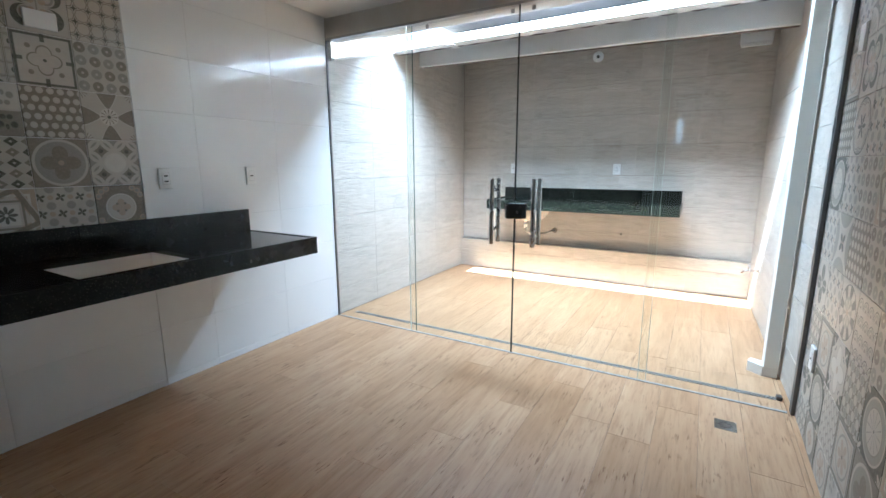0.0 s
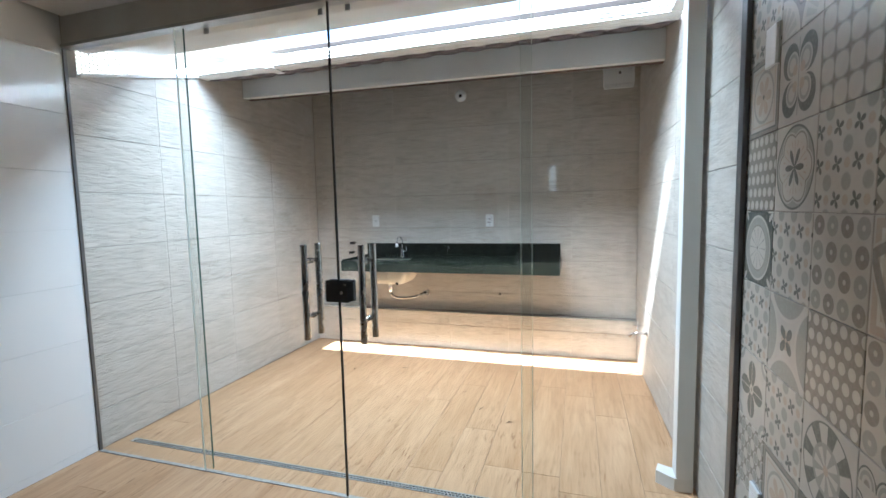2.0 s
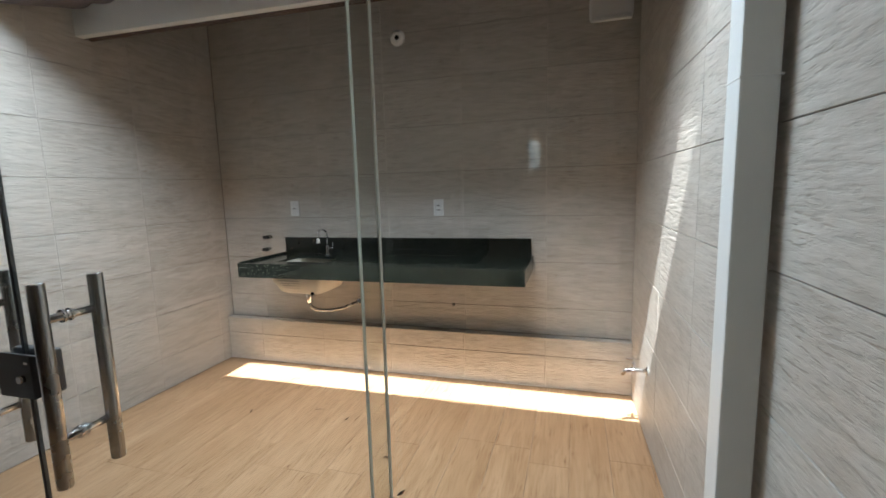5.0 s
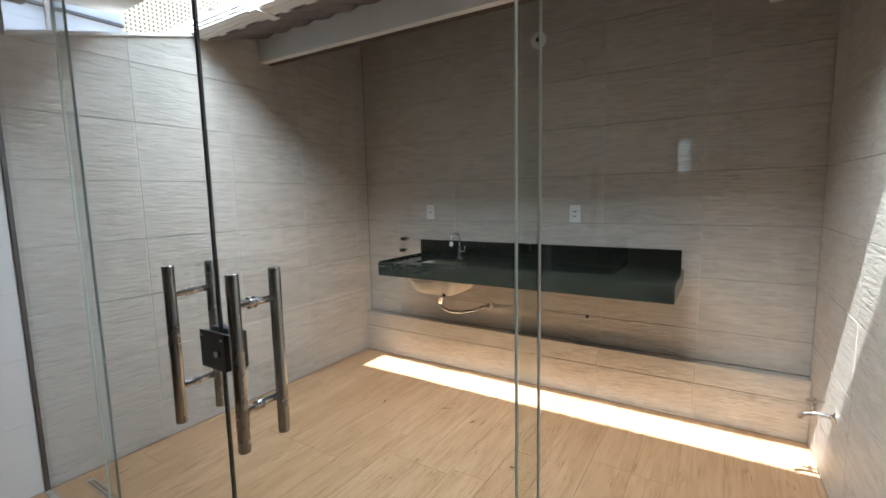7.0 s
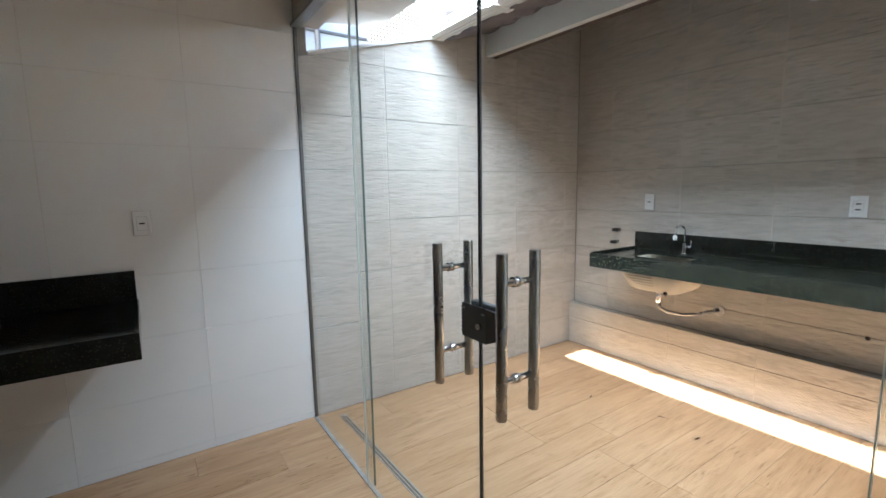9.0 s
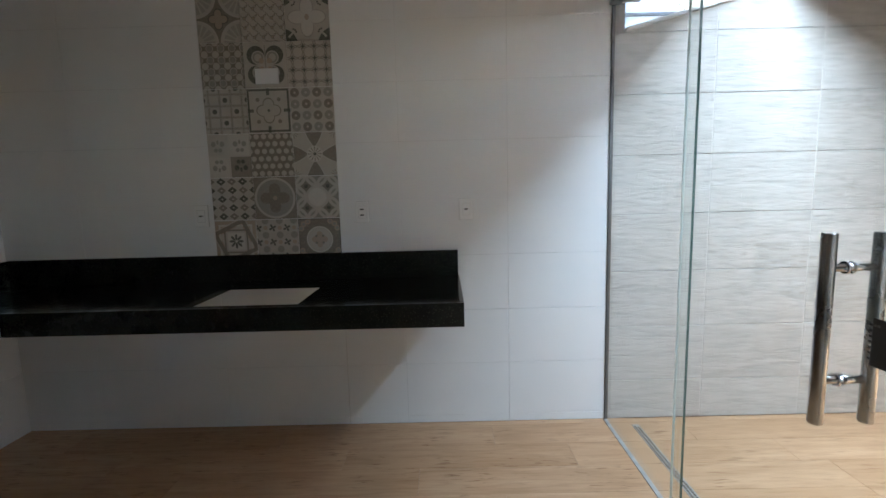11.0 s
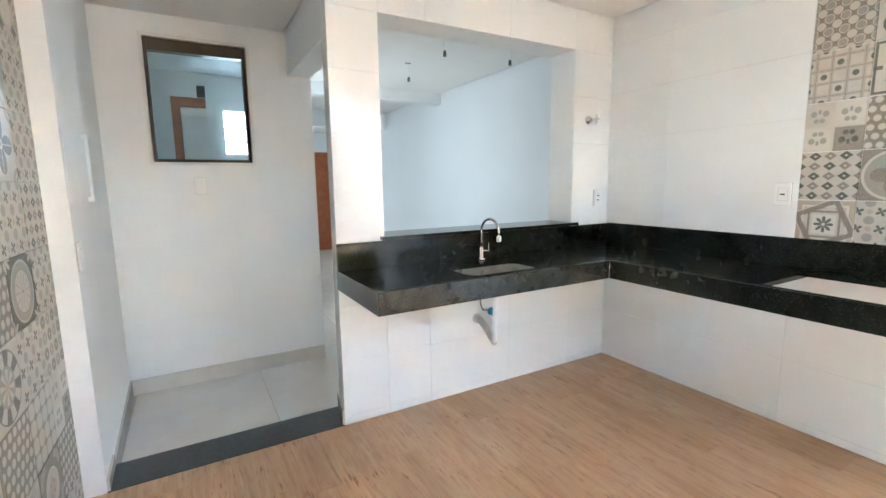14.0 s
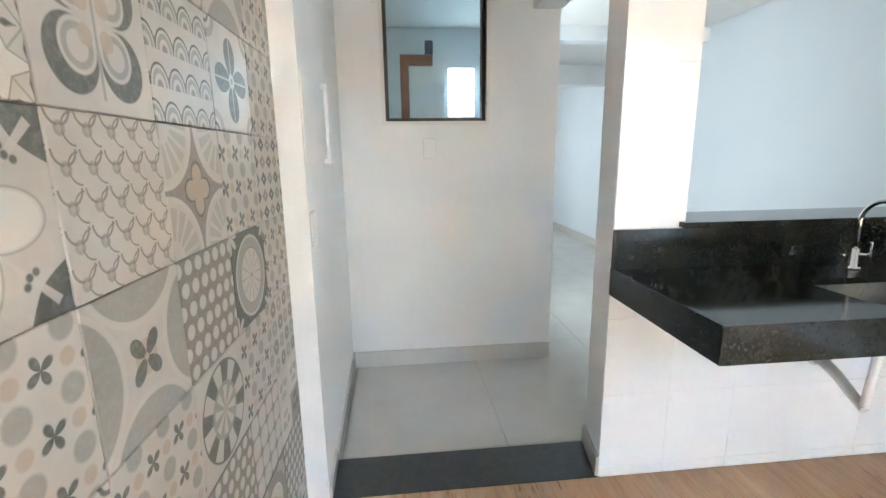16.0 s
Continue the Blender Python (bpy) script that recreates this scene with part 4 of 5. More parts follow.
for x, z in ((1.708, 1.056), (1.620, 1.060)):
    part("screw", boxes(((x, -0.0415, z), (x + 0.014, -0.0398, z + 0.006)), bevel=0.0006), M_STEEL, lock, "steel fixing")
part("cylinder", tube([(1.70, -0.0395, 1.022), (1.70, -0.050, 1.022)], 0.008), M_STEEL, lock)
part("back_case", boxes(((1.612, -0.0055, 0.975), (1.742, 0.018, 1.078)), bevel=0.008), M_BLACK, lock)
part("rib", boxes(*[((1.6025, -0.033, 0.985 + k * 0.012), (1.612, -0.017, 0.990 + k * 0.012)) for k in range(7)]), M_BLACK, lock)

# channel drain and floor drain
dr = thing("channel_drain", (1.65, 0.15, 0), "narrow perforated steel channel drain in the yard floor", "drain")
part("grate", boxes(((0.08, 0.128, 0.0), (3.25, 0.168, 0.003))), M_GRATE, dr)
bm = bmesh.new()
for i in range(170):
    for k in range(2):
        x = 0.10 + i * 0.0185 + (0.009 if k else 0)
        add_box(bm, (x, 0.133 + k * 0.016, 0.003), (x + 0.013, 0.144 + k * 0.016, 0.0034))
tagged(part("slot", bm, M_HOLE, dr), kind="stuff")
part("end_stop", boxes(((3.235, 0.125, 0.0), (3.262, 0.172, 0.022)), bevel=0.003), M_BLACK, dr)
fd = thing("floor_drain", (2.972, -0.31, 0), "small square chrome floor drain set in the plank tiles", "drain")
part("plate", boxes(((2.922, -0.36, 0.0), (3.022, -0.26, 0.003)), bevel=0.001), M_STEEL, fd)
bm = bmesh.new()
for k in range(8):
    a = k * math.pi / 4
    add_tube(bm, [(2.972 + 0.025 * math.cos(a), -0.31 + 0.025 * math.sin(a), 0.003), (2.972 + 0.025 * math.cos(a), -0.31 + 0.025 * math.sin(a), 0.0036)], 0.006, 8)
part("hole", bm, M_HOLE, fd)

# ---- kitchen counter: one L of stone, hung on the walls ----
TOP, APR = 0.886, 0.785
ctr = thing("kitchen_counter", (1.0, -3.1, APR), "L-shaped black granite counter hung on two white tiled walls", "counter")
part("slab", holed((0.0, 0.150, 0.595, 0.640), (-2.83, -2.09, -1.578, -0.866), (TOP - 0.02, TOP)), M_GRANITE, ctr)
SX0, SX1, SY0, SY1 = 1.08, 1.56, -3.20, -2.93
part("slab", holed((0.641, SX0, SX1, 2.07), (SOUTH, SY0, SY1, -2.869), (TOP - 0.02, TOP)), M_GRANITE, ctr)
part("slab", boxes(((0.0, SOUTH, TOP - 0.02), (0.640, -2.831, TOP))), M_GRANITE, ctr)
part("front_edge", boxes(((0.640, -2.849, APR), (0.660, -0.846, TOP + 0.004)), bevel=0.002), M_GRANITE, ctr)
part("front_edge", boxes(((0.660, -2.869, APR), (2.09, -2.849, TOP + 0.004)), bevel=0.002), M_GRANITE, ctr)
part("end_edge", boxes(((0.0, -0.866, APR), (0.640, -0.846, TOP + 0.004)), bevel=0.002), M_GRANITE, ctr)
part("end_edge", boxes(((2.07, SOUTH, APR), (2.09, -2.869, TOP + 0.004)), bevel=0.002), M_GRANITE, ctr)
for cx, cy, sx, sy in ((SX0, SY0, 1, 1), (SX1, SY0, -1, 1), (SX1, SY1, -1, -1), (SX0, SY1, 1, -1)):
    arc = [(cx + sx * 0.06 * (1 - math.sin(a)), cy + sy * 0.06 * (1 - math.cos(a))) for a in np.linspace(0, math.pi / 2, 7)]
    part("corner_piece", prism([(cx, cy)] + (arc if sx * sy < 0 else arc[::-1]), TOP - 0.02, TOP), M_GRANITE, ctr)
bs = thing("backsplash", (0.0, -2.1, TOP), "low black granite upstand along the wall above the counter", "backsplash", "granite upstands")
part("upstand", boxes(((0.0, SOUTH + 0.02, TOP), (0.02, -1.851, 1.037)), bevel=0.0015), M_GRANITE, bs)
part("upstand", boxes(((0.0, -1.850, TOP), (0.02, -0.852, 1.037)), bevel=0.0015), M_GRANITE, bs)
bs = thing("backsplash", (1.0, SOUTH, TOP), "low black granite upstand under the pass-through sill", "backsplash", "granite upstands")
part("upstand", boxes(((0.0, SOUTH, TOP), (1.044, SOUTH + 0.02, 1.033)), bevel=0.0015), M_GRANITE, bs)
part("upstand", boxes(((1.045, SOUTH, TOP), (2.088, SOUTH + 0.02, 1.033)), bevel=0.0015), M_GRANITE, bs)
structure("sill", boxes(((0.33, -3.69, 1.036), (1.835, SOUTH + 0.035, 1.056)), bevel=0.002), M_GRANITE, "black granite sill of the pass-through")

# sink bowl with rounded corners
sink = thing("sink", (1.32, -3.03, 0.72), "undermounted stainless steel sink bowl", "sink")


def round_rect(x0, y0, x1, y1, r, n=5):
    out = []
    for cx, cy, a0 in ((x1 - r, y1 - r, 0), (x0 + r, y1 - r, 90), (x0 + r, y0 + r, 180), (x1 - r, y0 + r, 270)):
        for i in range(n + 1):
            a = radians(a0 + 90 * i / n)
            out.append((cx + r * math.cos(a), cy + r * math.sin(a)))
    return out


def bowl(x0, y0, x1, y1, z1, z0, wall=0.003, r=0.06):
    bm = bmesh.new()
    levels = [(0, z1, r), (0.004, z0 + 0.03, r), (0.03, z0, r * 0.8), (0.03, z0 - wall, r * 0.8), (0.0 - wall, z0 + 0.03, r), (-wall, z1, r)]
    rings = []
    for inset, z, rr in levels:
        rings.append([bm.verts.new((x, y, z)) for x, y in round_rect(x0 + inset, y0 + inset, x1 - inset, y1 - inset, rr)])
    n = len(rings[0])
    for a, b in ((0, 1), (1, 2), (3, 4), (4, 5), (5, 0)):
        for i in range(n):
            f = bm.faces.new((rings[a][i], rings[a][(i + 1) % n], rings[b][(i + 1) % n], rings[b][i]))
            f.smooth = True
    bm.faces.new(rings[2])
    bm.faces.new(rings[3][::-1])
    return bm


M_BOWL = mottled("satin_steel", (0.20, 0.20, 0.20), (0.14, 0.14, 0.14), 14, 0.28, 0.04, 0.0004, 1.0)
part("bowl", bowl(SX0 - 0.001, SY0 - 0.001, SX1 + 0.001, SY1 + 0.001, TOP - 0.006, 0.755), M_BOWL, sink)
part("strainer", tube([(1.32, -3.03, 0.756), (1.32, -3.03, 0.759)], 0.045, 24), M_CHROME, sink)


def gooseneck(name, x, y, z, rise, reach, label, turn=0.0, side=1):
    """A tall tap with a bent spout that leans towards the camera's side of the wall."""
    t = thing(name, (x, y, z), label, "tap")
    c, s = math.cos(turn), math.sin(turn)
    r = reach / 2
    pts = [(0, 0.0), (0, rise - r)] + [(r - r * math.cos(a), rise - r + r * math.sin(a)) for a in np.linspace(0.2, math.pi, 12)] + [(reach, rise - r - 0.025)]
    part("base", tube([(x, y, z), (x, y, z + 0.008), (x, y, z + 0.01), (x, y, z + 0.075)], 0.02, 20, radii=[0.024, 0.024, 0.0135, 0.0125]), M_CHROME, t)
    part("spout", tube([(x + d * c, y + d * s, z + h) for d, h in pts], 0.0075), M_CHROME, t)
    ex, ey, ez = x + reach * c, y + reach * s, z + rise - r - 0.02
    part("aerator", tube([(ex, ey, ez), (ex, ey, ez - 0.03)], 0.013), M_PLASTIC, t, "white spout tip")
    part("lever", tube([(x, y, z + 0.052), (x + 0.04 * side, y + 0.016, z + 0.052)], 0.0065), M_CHROME, t)
    lx, ly = x + 0.04 * side, y + 0.016
    part("handle", boxes(((lx - 0.0035, ly - 0.007, z + 0.046), (lx + 0.0035, ly + 0.007, z + 0.098)), bevel=0.002), M_CHROME, t)
    return t


gooseneck("faucet", 1.241, -3.31, TOP, 0.25, 0.15, "chrome gooseneck kitchen tap with a white spout tip", radians(97), -1)

# drain hose, valve and wall spout under the sink
hose = thing("sink_drain", (1.23, -3.20, 0.39), "white corrugated drain hose from the sink to the wall", "drain pipe")
up = [(1.248, -3.15, 0.79), (1.230, -3.192, 0.405)]
bm = bmesh.new()
dense = [Vector(up[0]).lerp(Vector(up[-1]), k / 50) for k in range(51)]
add_tube(bm, dense, 0.015, 14, True, [0.0165 if k % 2 else 0.013 for k in range(51)])
part("hose", bm, M_PLASTIC, hose, "white corrugated hose")
part("outlet", tube([(1.189, -3.44, 0.478), (1.192, -3.40, 0.480), (1.203, -3.33, 0.458), (1.215, -3.26, 0.424), (1.229, -3.19, 0.392)], 0.02, 16, radii=[0.022, 0.022, 0.020, 0.019, 0.016]), M_PIPE_GREY, hose, "grey-white elbow")
part("flange", tube([(1.189, -3.44, 0.478), (1.189, -3.430, 0.478)], 0.032, 20), M_PIPE_GREY, hose)
vl = thing("angle_valve", (1.13, -3.42, 0.52), "small angle valve with a blue cap under the sink", "valve")
part("cap", tube([(1.120, -3.385, 0.530), (1.120, -3.36, 0.530)], 0.025, 12), M_BLUE, vl, "blue plastic cap")
part("body", tube([(1.125, -3.44, 0.53), (1.127, -3.375, 0.535)], 0.011), M_CHROME, vl)
part("supply_hose", tube([(1.135, -3.405, 0.533), (1.18, -3.385, 0.545), (1.215, -3.36, 0.60), (1.225, -3.34, 0.70), (1.225, -3.33, 0.80)], 0.0045), M_STEEL, vl, "braided steel hose")
gv = thing("wall_valve", (0.23, -3.43, 1.776), "chrome shut-off valve with a cross handle on the wall", "valve")
part("rosette", tube([(0.23, SOUTH, 1.776), (0.23, SOUTH + 0.008, 1.776), (0.23, SOUTH + 0.03, 1.776)], 0.03, 24, radii=[0.031, 0.028, 0.014]), M_CHROME, gv)
part("stem", tube([(0.23, SOUTH + 0.03, 1.776), (0.23, SOUTH + 0.075, 1.776)], 0.008), M_CHROME, gv)
part("handle", boxes(((0.195, SOUTH + 0.068, 1.770), (0.265, SOUTH + 0.080, 1.782)), ((0.224, SOUTH + 0.068, 1.741), (0.236, SOUTH + 0.080, 1.811)), bevel=0.003), M_CHROME, gv)
part("leak_plug", tube([(0.55, -1.95, APR + 0.09), (0.55, -1.95, APR - 0.012)], 0.006), M_HOLE, ctr)


def plate(x, y, z, face, label, kind="socket", w=0.075, h=0.118, group="wall plates"):
    """A switch or socket plate: face is the wall's outward way in plan."""
    fx, fy = face
    nm = {"socket": "wall_socket", "switch": "wall_switch", "blank": "cover_plate"}[kind]
    t = thing(nm, (x, y, z), label, {"socket": "socket", "switch": "switch", "blank": "cover plate"}[kind], group)
    ax, ay = -fy, fx

    def slab(du0, du1, z0, z1, d0, d1):
        pts = [(x + ax * du + fx * d, y + ay * du + fy * d) for du in (du0, du1) for d in (d0, d1)]
        xs, ys = [p[0] for p in pts], [p[1] for p in pts]
        return (min(xs), min(ys), z + z0), (max(xs), max(ys), z + z1)
    # grey outlines stand in for the shade round plate and insert
    part("backing", boxes(slab(-w / 2 - 0.0015, w / 2 + 0.0015, -h / 2 - 0.0015, h / 2 + 0.0015, 0.0, 0.003)), M_PLATE_SHADE, t, "grey rim painted as shade round the plate")
    part("plate", boxes(slab(-w / 2, w / 2, -h / 2, h / 2, 0.003, 0.012), bevel=0.0035), M_PLASTIC, t)
    if kind != "blank":
        part("seam", boxes(slab(-0.0225, 0.0225, -0.0345, 0.0345, 0.010, 0.0123)), M_PLATE_SHADE, t, "grey line painted as shade round the insert")
        part("insert", boxes(slab(-0.021, 0.021, -0.033, 0.033, 0.010, 0.0135), bevel=0.001), M_PLASTIC, t)
    if kind == "socket":
        rows = (-0.016, 0.016) if "double" in label else (0.0,)
        for dz in rows:
            part("outlet", boxes(slab(-0.011, 0.011, dz - 0.0035, dz + 0.0035, 0.0133, 0.0142)), M_HOLE, t, "dark socket holes")
    return t


plate(0.0, -2.29, 1.262, (1, 0), "white single socket plate on white kitchen tiles")
plate(0.0, -1.383, 1.262, (1, 0), "white double socket plate beside the patterned strip")
plate(0.0, -0.80, 1.265, (1, 0), "white single socket plate near the glass doors")
plate(0.0, -1.865, 2.01, (1, 0), "white blank plate on the patterned tile strip", "blank", 0.125, 0.08)
plate(0.115, SOUTH, 1.225, (0, 1), "white double socket plate on the pier by the pass-through")
plate(kright(-0.235) - 0.001, -0.235, 0.415, (-1, 0), "white single socket plate low on the patchwork tiles")
plate(kright(-0.22) - 0.001, -0.22, 1.86, (-1, 0), "white blank plate high on the patchwork tiles", "blank")
plate(0.70, BACK, 1.285, (0, -1), "white single socket plate on the yard wall")
plate(1.91, BACK, 1.275, (0, -1), "white double socket plate above the wash counter")
plate(2.66, HY, 1.352, (0, 1), "white switch plate under the interior window", "blank")
plate(3.171, -3.50, 1.06, (-1, 0), "white switch plate in the passage", "switch")

# consumer unit door and entry-phone strip in the passage
cu = thing("electrical_panel", (3.17, -3.60, 1.30), "flush white door of an electrical panel in the passage wall", "electrical panel")
part("door", boxes(((3.167, -3.70, 1.29), (3.17, -3.465, 1.58)), bevel=0.001), M_PLASTER, cu)
ip = thing("wall_rail", (3.16, -3.86, 1.28), "slim white vertical bracket fixed to the passage wall", "bracket")
part("rail", boxes(((3.145, -3.885, 1.285), (3.158, -3.870, 1.595)), bevel=0.003), M_PLASTIC, ip)
for z in (1.28, 1.58):
    part("foot", boxes(((3.145, -3.888, z), (3.17, -3.867, z + 0.02)), bevel=0.002), M_PLASTIC, ip)

# ---- wash counter in the yard ----
yc = thing("wash_counter", (1.6, 2.1, 0.83), "green-black granite wash counter hung on the yard wall", "counter")
YT, YA, YX0, YX1, YF = 0.928, 0.833, 0.598, 2.592, 1.872
part("slab", holed((YX0, 0.81, 1.20, YX1 - 0.02), (YF + 0.02, 2.03, 2.28, BACK - 0.02), (YT - 0.02, YT - 0.004)), M_GRANITE_G, yc)
part("front_edge", boxes(((YX0, YF, YA), (YX1, YF + 0.02, YT + 0.004)), bevel=0.002), M_GRANITE_G, yc)
part("end_edge", boxes(((YX1 - 0.02, YF + 0.02, YA), (YX1, BACK, YT + 0.002)), bevel=0.002), M_GRANITE_G, yc)
part("rim", boxes(((YX0, YF + 0.02, YT - 0.004), (YX0 + 0.02, BACK - 0.02, YT + 0.012)), bevel=0.002), M_GRANITE_G, yc)
part("upstand", boxes(((YX0, BACK - 0.02, YT - 0.004), (YX1 - 0.015, BACK, 1.053)), bevel=0.0015), M_GRANITE, yc)
tub = thing("wash_basin", (0.96, 2.12, 0.70), "ivory plastic laundry basin with a ribbed front under the counter", "basin")
bm = bmesh.new()
rings = []
for inset, z in ((0.0, YT - 0.02), (0.01, 0.80), (0.05, 0.715), (0.075, 0.70), (0.06, 0.725), (0.03, 0.80), (0.02, YT - 0.02)):
    rings.append([bm.verts.new((x, y, z)) for x, y in round_rect(0.79 + inset, 1.93 + inset, 1.23 - inset, 2.35 - inset, 0.05)])
n = len(rings[0])
for a in range(7):
    b = (a + 1) % 7
    if a == 3:
        continue
    for i in range(n):
        bm.faces.new((rings[a][i], rings[a][(i + 1) % n], rings[b][(i + 1) % n], rings[b][i])).smooth = True
bm.faces.new(rings[3])
bm.faces.new(rings[4][::-1])
part("basin", bm, M_PLASTIC_IVORY, tub)
# raised grey bars painted as the shaded gaps between the moulded ribs
for k in range(5):
    part("rib", boxes(((0.86 + k * 0.010, 1.928 + k * 0.009, 0.818 - k * 0.018), (1.04, 1.96 + k * 0.009, 0.825 - k * 0.018)), bevel=0.002), M_GROUT, tub, "grey bar painted as a shaded groove of the basin")
part("plug", tube([(1.10, 2.0, 0.715), (1.12, 1.97, 0.71)], 0.012), M_HOLE, tub)
tp = thing("drain_pipe", (1.1, 2.3, 0.54), "chromed drain pipe bent from the basin to the wall", "drain pipe")
part("tailpiece", tube([(0.98, 2.14, 0.70), (0.98, 2.14, 0.60)], 0.02), M_CHROME, tp)
part("bend", tube([(0.98, 2.14, 0.61), (0.985, 2.15, 0.565), (1.02, 2.18, 0.535), (1.09, 2.25, 0.515), (1.16, 2.33, 0.52), (1.21, 2.39, 0.54), (1.245, BACK, 0.545)], 0.013), M_STEEL, tp)
part("flange", tube([(1.245, BACK, 0.545), (1.245, BACK - 0.012, 0.545)], 0.034, 20), M_CHROME, tp)
gooseneck("tap", 1.02, 2.37, YT - 0.004, 0.205, 0.10, "chrome swan-neck tap of the wash counter", radians(-100))
for x, z, nm in ((0.443, 1.056, "stop_valve"), (0.428, 0.955, "stop_valve")):
    v = thing(nm, (x, BACK, z), "small brass stop valve on the yard wall beside the counter", "valve", "stop valves")
    part("body", tube([(x, BACK, z), (x, BACK - 0.05, z)], 0.016), M_STEEL, v)
    part("handle", boxes(((x - 0.026, BACK - 0.064, z - 0.012), (x + 0.026, BACK - 0.05, z + 0.012)), bevel=0.003), M_HOLE, v)
gt = thing("garden_tap", (3.25, 1.845, 0.41), "chrome garden tap low on the yard wall", "tap")
wx = kright(1.845)
part("body", tube([(wx, 1.845, 0.40), (wx - 0.07, 1.845, 0.402), (wx - 0.11, 1.845, 0.395), (wx - 0.13, 1.845, 0.37)], 0.011), M_CHROME, gt)
part("stem", tube([(wx - 0.075, 1.845, 0.40), (wx - 0.075, 1.845, 0.46)], 0.008), M_CHROME, gt)
part("handle", boxes(((wx - 0.11, 1.838, 0.458), (wx - 0.04, 1.852, 0.468)), ((wx - 0.082, 1.81, 0.458), (wx - 0.068, 1.88, 0.468)), bevel=0.003), M_CHROME, gt)
part("flange", tube([(wx, 1.845, 0.40), (wx - 0.006, 1.845, 0.40)], 0.024, 20), M_CHROME, gt)
lh = thing("wall_lamp_holder", (1.64, BACK, 2.48), "round white wall lamp holder with no bulb on the yard wall", "lamp holder")
part("base", tube([(1.64, BACK, 2.48), (1.64, BACK - 0.012, 2.48), (1.64, BACK - 0.03, 2.48)], 0.05, 28, radii=[0.056, 0.054, 0.030]), M_PLASTIC, lh)
part("socket", tube([(1.645, BACK - 0.03, 2.475), (1.645, BACK - 0.034, 2.475)], 0.016), M_HOLE, lh)
wb = thing("junction_box", (3.06, BACK, 2.54), "square white plastic box with rounded corners high on the yard wall", "junction box")
part("box", boxes(((2.935, BACK - 0.07, 2.42), (3.19, BACK, 2.67)), bevel=0.02), M_PLASTIC, wb)
part("lid_rim", boxes(((2.945, BACK - 0.08, 2.40), (3.18, BACK - 0.05, 2.425)), bevel=0.006), M_PLASTIC, wb)
part("screw_hole", tube([(3.07, BACK - 0.0695, 2.53), (3.07, BACK - 0.072, 2.53)], 0.011), M_HOLE, wb)
part("conduit", boxes(((2.86, BACK - 0.03, 2.62), (2.935, BACK, 2.66)), bevel=0.005), M_PLASTIC, wb)
# black disc in place of a small hole in the wall
ph = thing("wall_hole", (2.005, BACK, 0.554), "small black hole in the yard wall", "pipe stub")
part("cap", tube([(2.005, BACK, 0.554), (2.005, BACK - 0.004, 0.554)], 0.012), M_HOLE, ph)

# a few dry leaves on the yard floor
for x, y, a in ((1.28, 1.72, 20), (1.52, 1.66, 70), (1.93, 1.34, 5), (2.10, 1.10, 60), (0.85, 1.60, 110), (2.32, 0.95, 30)):
    bm = bmesh.new()
    pts = []
    for k in range(9):
        s = k / 8
        w = 0.007 * math.sin(math.pi * s) + 0.0006
        pts.append((bm.verts.new(((s - 0.5) * 0.055, -w + 0.008 * s * s, 0.004 + 0.006 * math.sin(3 * s))), bm.verts.new(((s - 0.5) * 0.055, w + 0.008 * s * s, 0.004 + 0.004 * math.sin(3 * s + 1)))))
    for (p, q), (r_, s_) in zip(pts, pts[1:]):
        bm.faces.new((p, r_, s_, q))
    bmesh.ops.solidify(bm, geom=list(bm.faces), thickness=0.001)
    lf = plain("dry_leaf", bm, M_LEAF, "small curled brown leaf on the yard floor", "leaf", "dry leaves")
    lf.matrix_world = pose(x, y, 0, 0, 0, a)

# ---- hall and living room ----
win = tagged(new("window_1", mesh_of("window_1", boxes(((WX0, HY - 0.10, WZ0), (WX0 + 0.022, HY - 0.03, WZ1)), ((WX1 - 0.022, HY - 0.10, WZ0), (WX1, HY - 0.03, WZ1)),
                                                        ((WX0 + 0.022, HY - 0.10, WZ1 - 0.075), (WX1 - 0.022, HY - 0.03, WZ1)), ((WX0 + 0.022, HY - 0.10, WZ0), (WX1 - 0.022, HY - 0.03, WZ0 + 0.022)), bevel=0.002), M_BROWN_FRAME)),
             "small fixed interior window in a bronze frame", "", "", "structure")
g = part("window_pane", boxes(((WX0 + 0.02, HY - 0.068, WZ0 + 0.02), (WX1 - 0.02, HY - 0.062, WZ1 - 0.07))), M_GLASS_DIM, win, "slightly green glass pane")
g.visible_shadow = False
part("window_surround", boxes(((WX0 - 0.022, HY - 0.03, WZ0 - 0.022), (WX0, HY + 0.008, WZ1 + 0.022)), ((WX1, HY - 0.03, WZ0 - 0.022), (WX1 + 0.022, HY + 0.008, WZ1 + 0.022)),
                              ((WX0, HY - 0.03, WZ1), (WX1, HY + 0.008, WZ1 + 0.022)), ((WX0, HY - 0.03, WZ0 - 0.022), (WX1, HY + 0.012, WZ0))), M_STONE, win, "thin white marble surround")
bb = boxes(((1.85, HY, -0.085), (3.20, HY + 0.012, 0.022)))
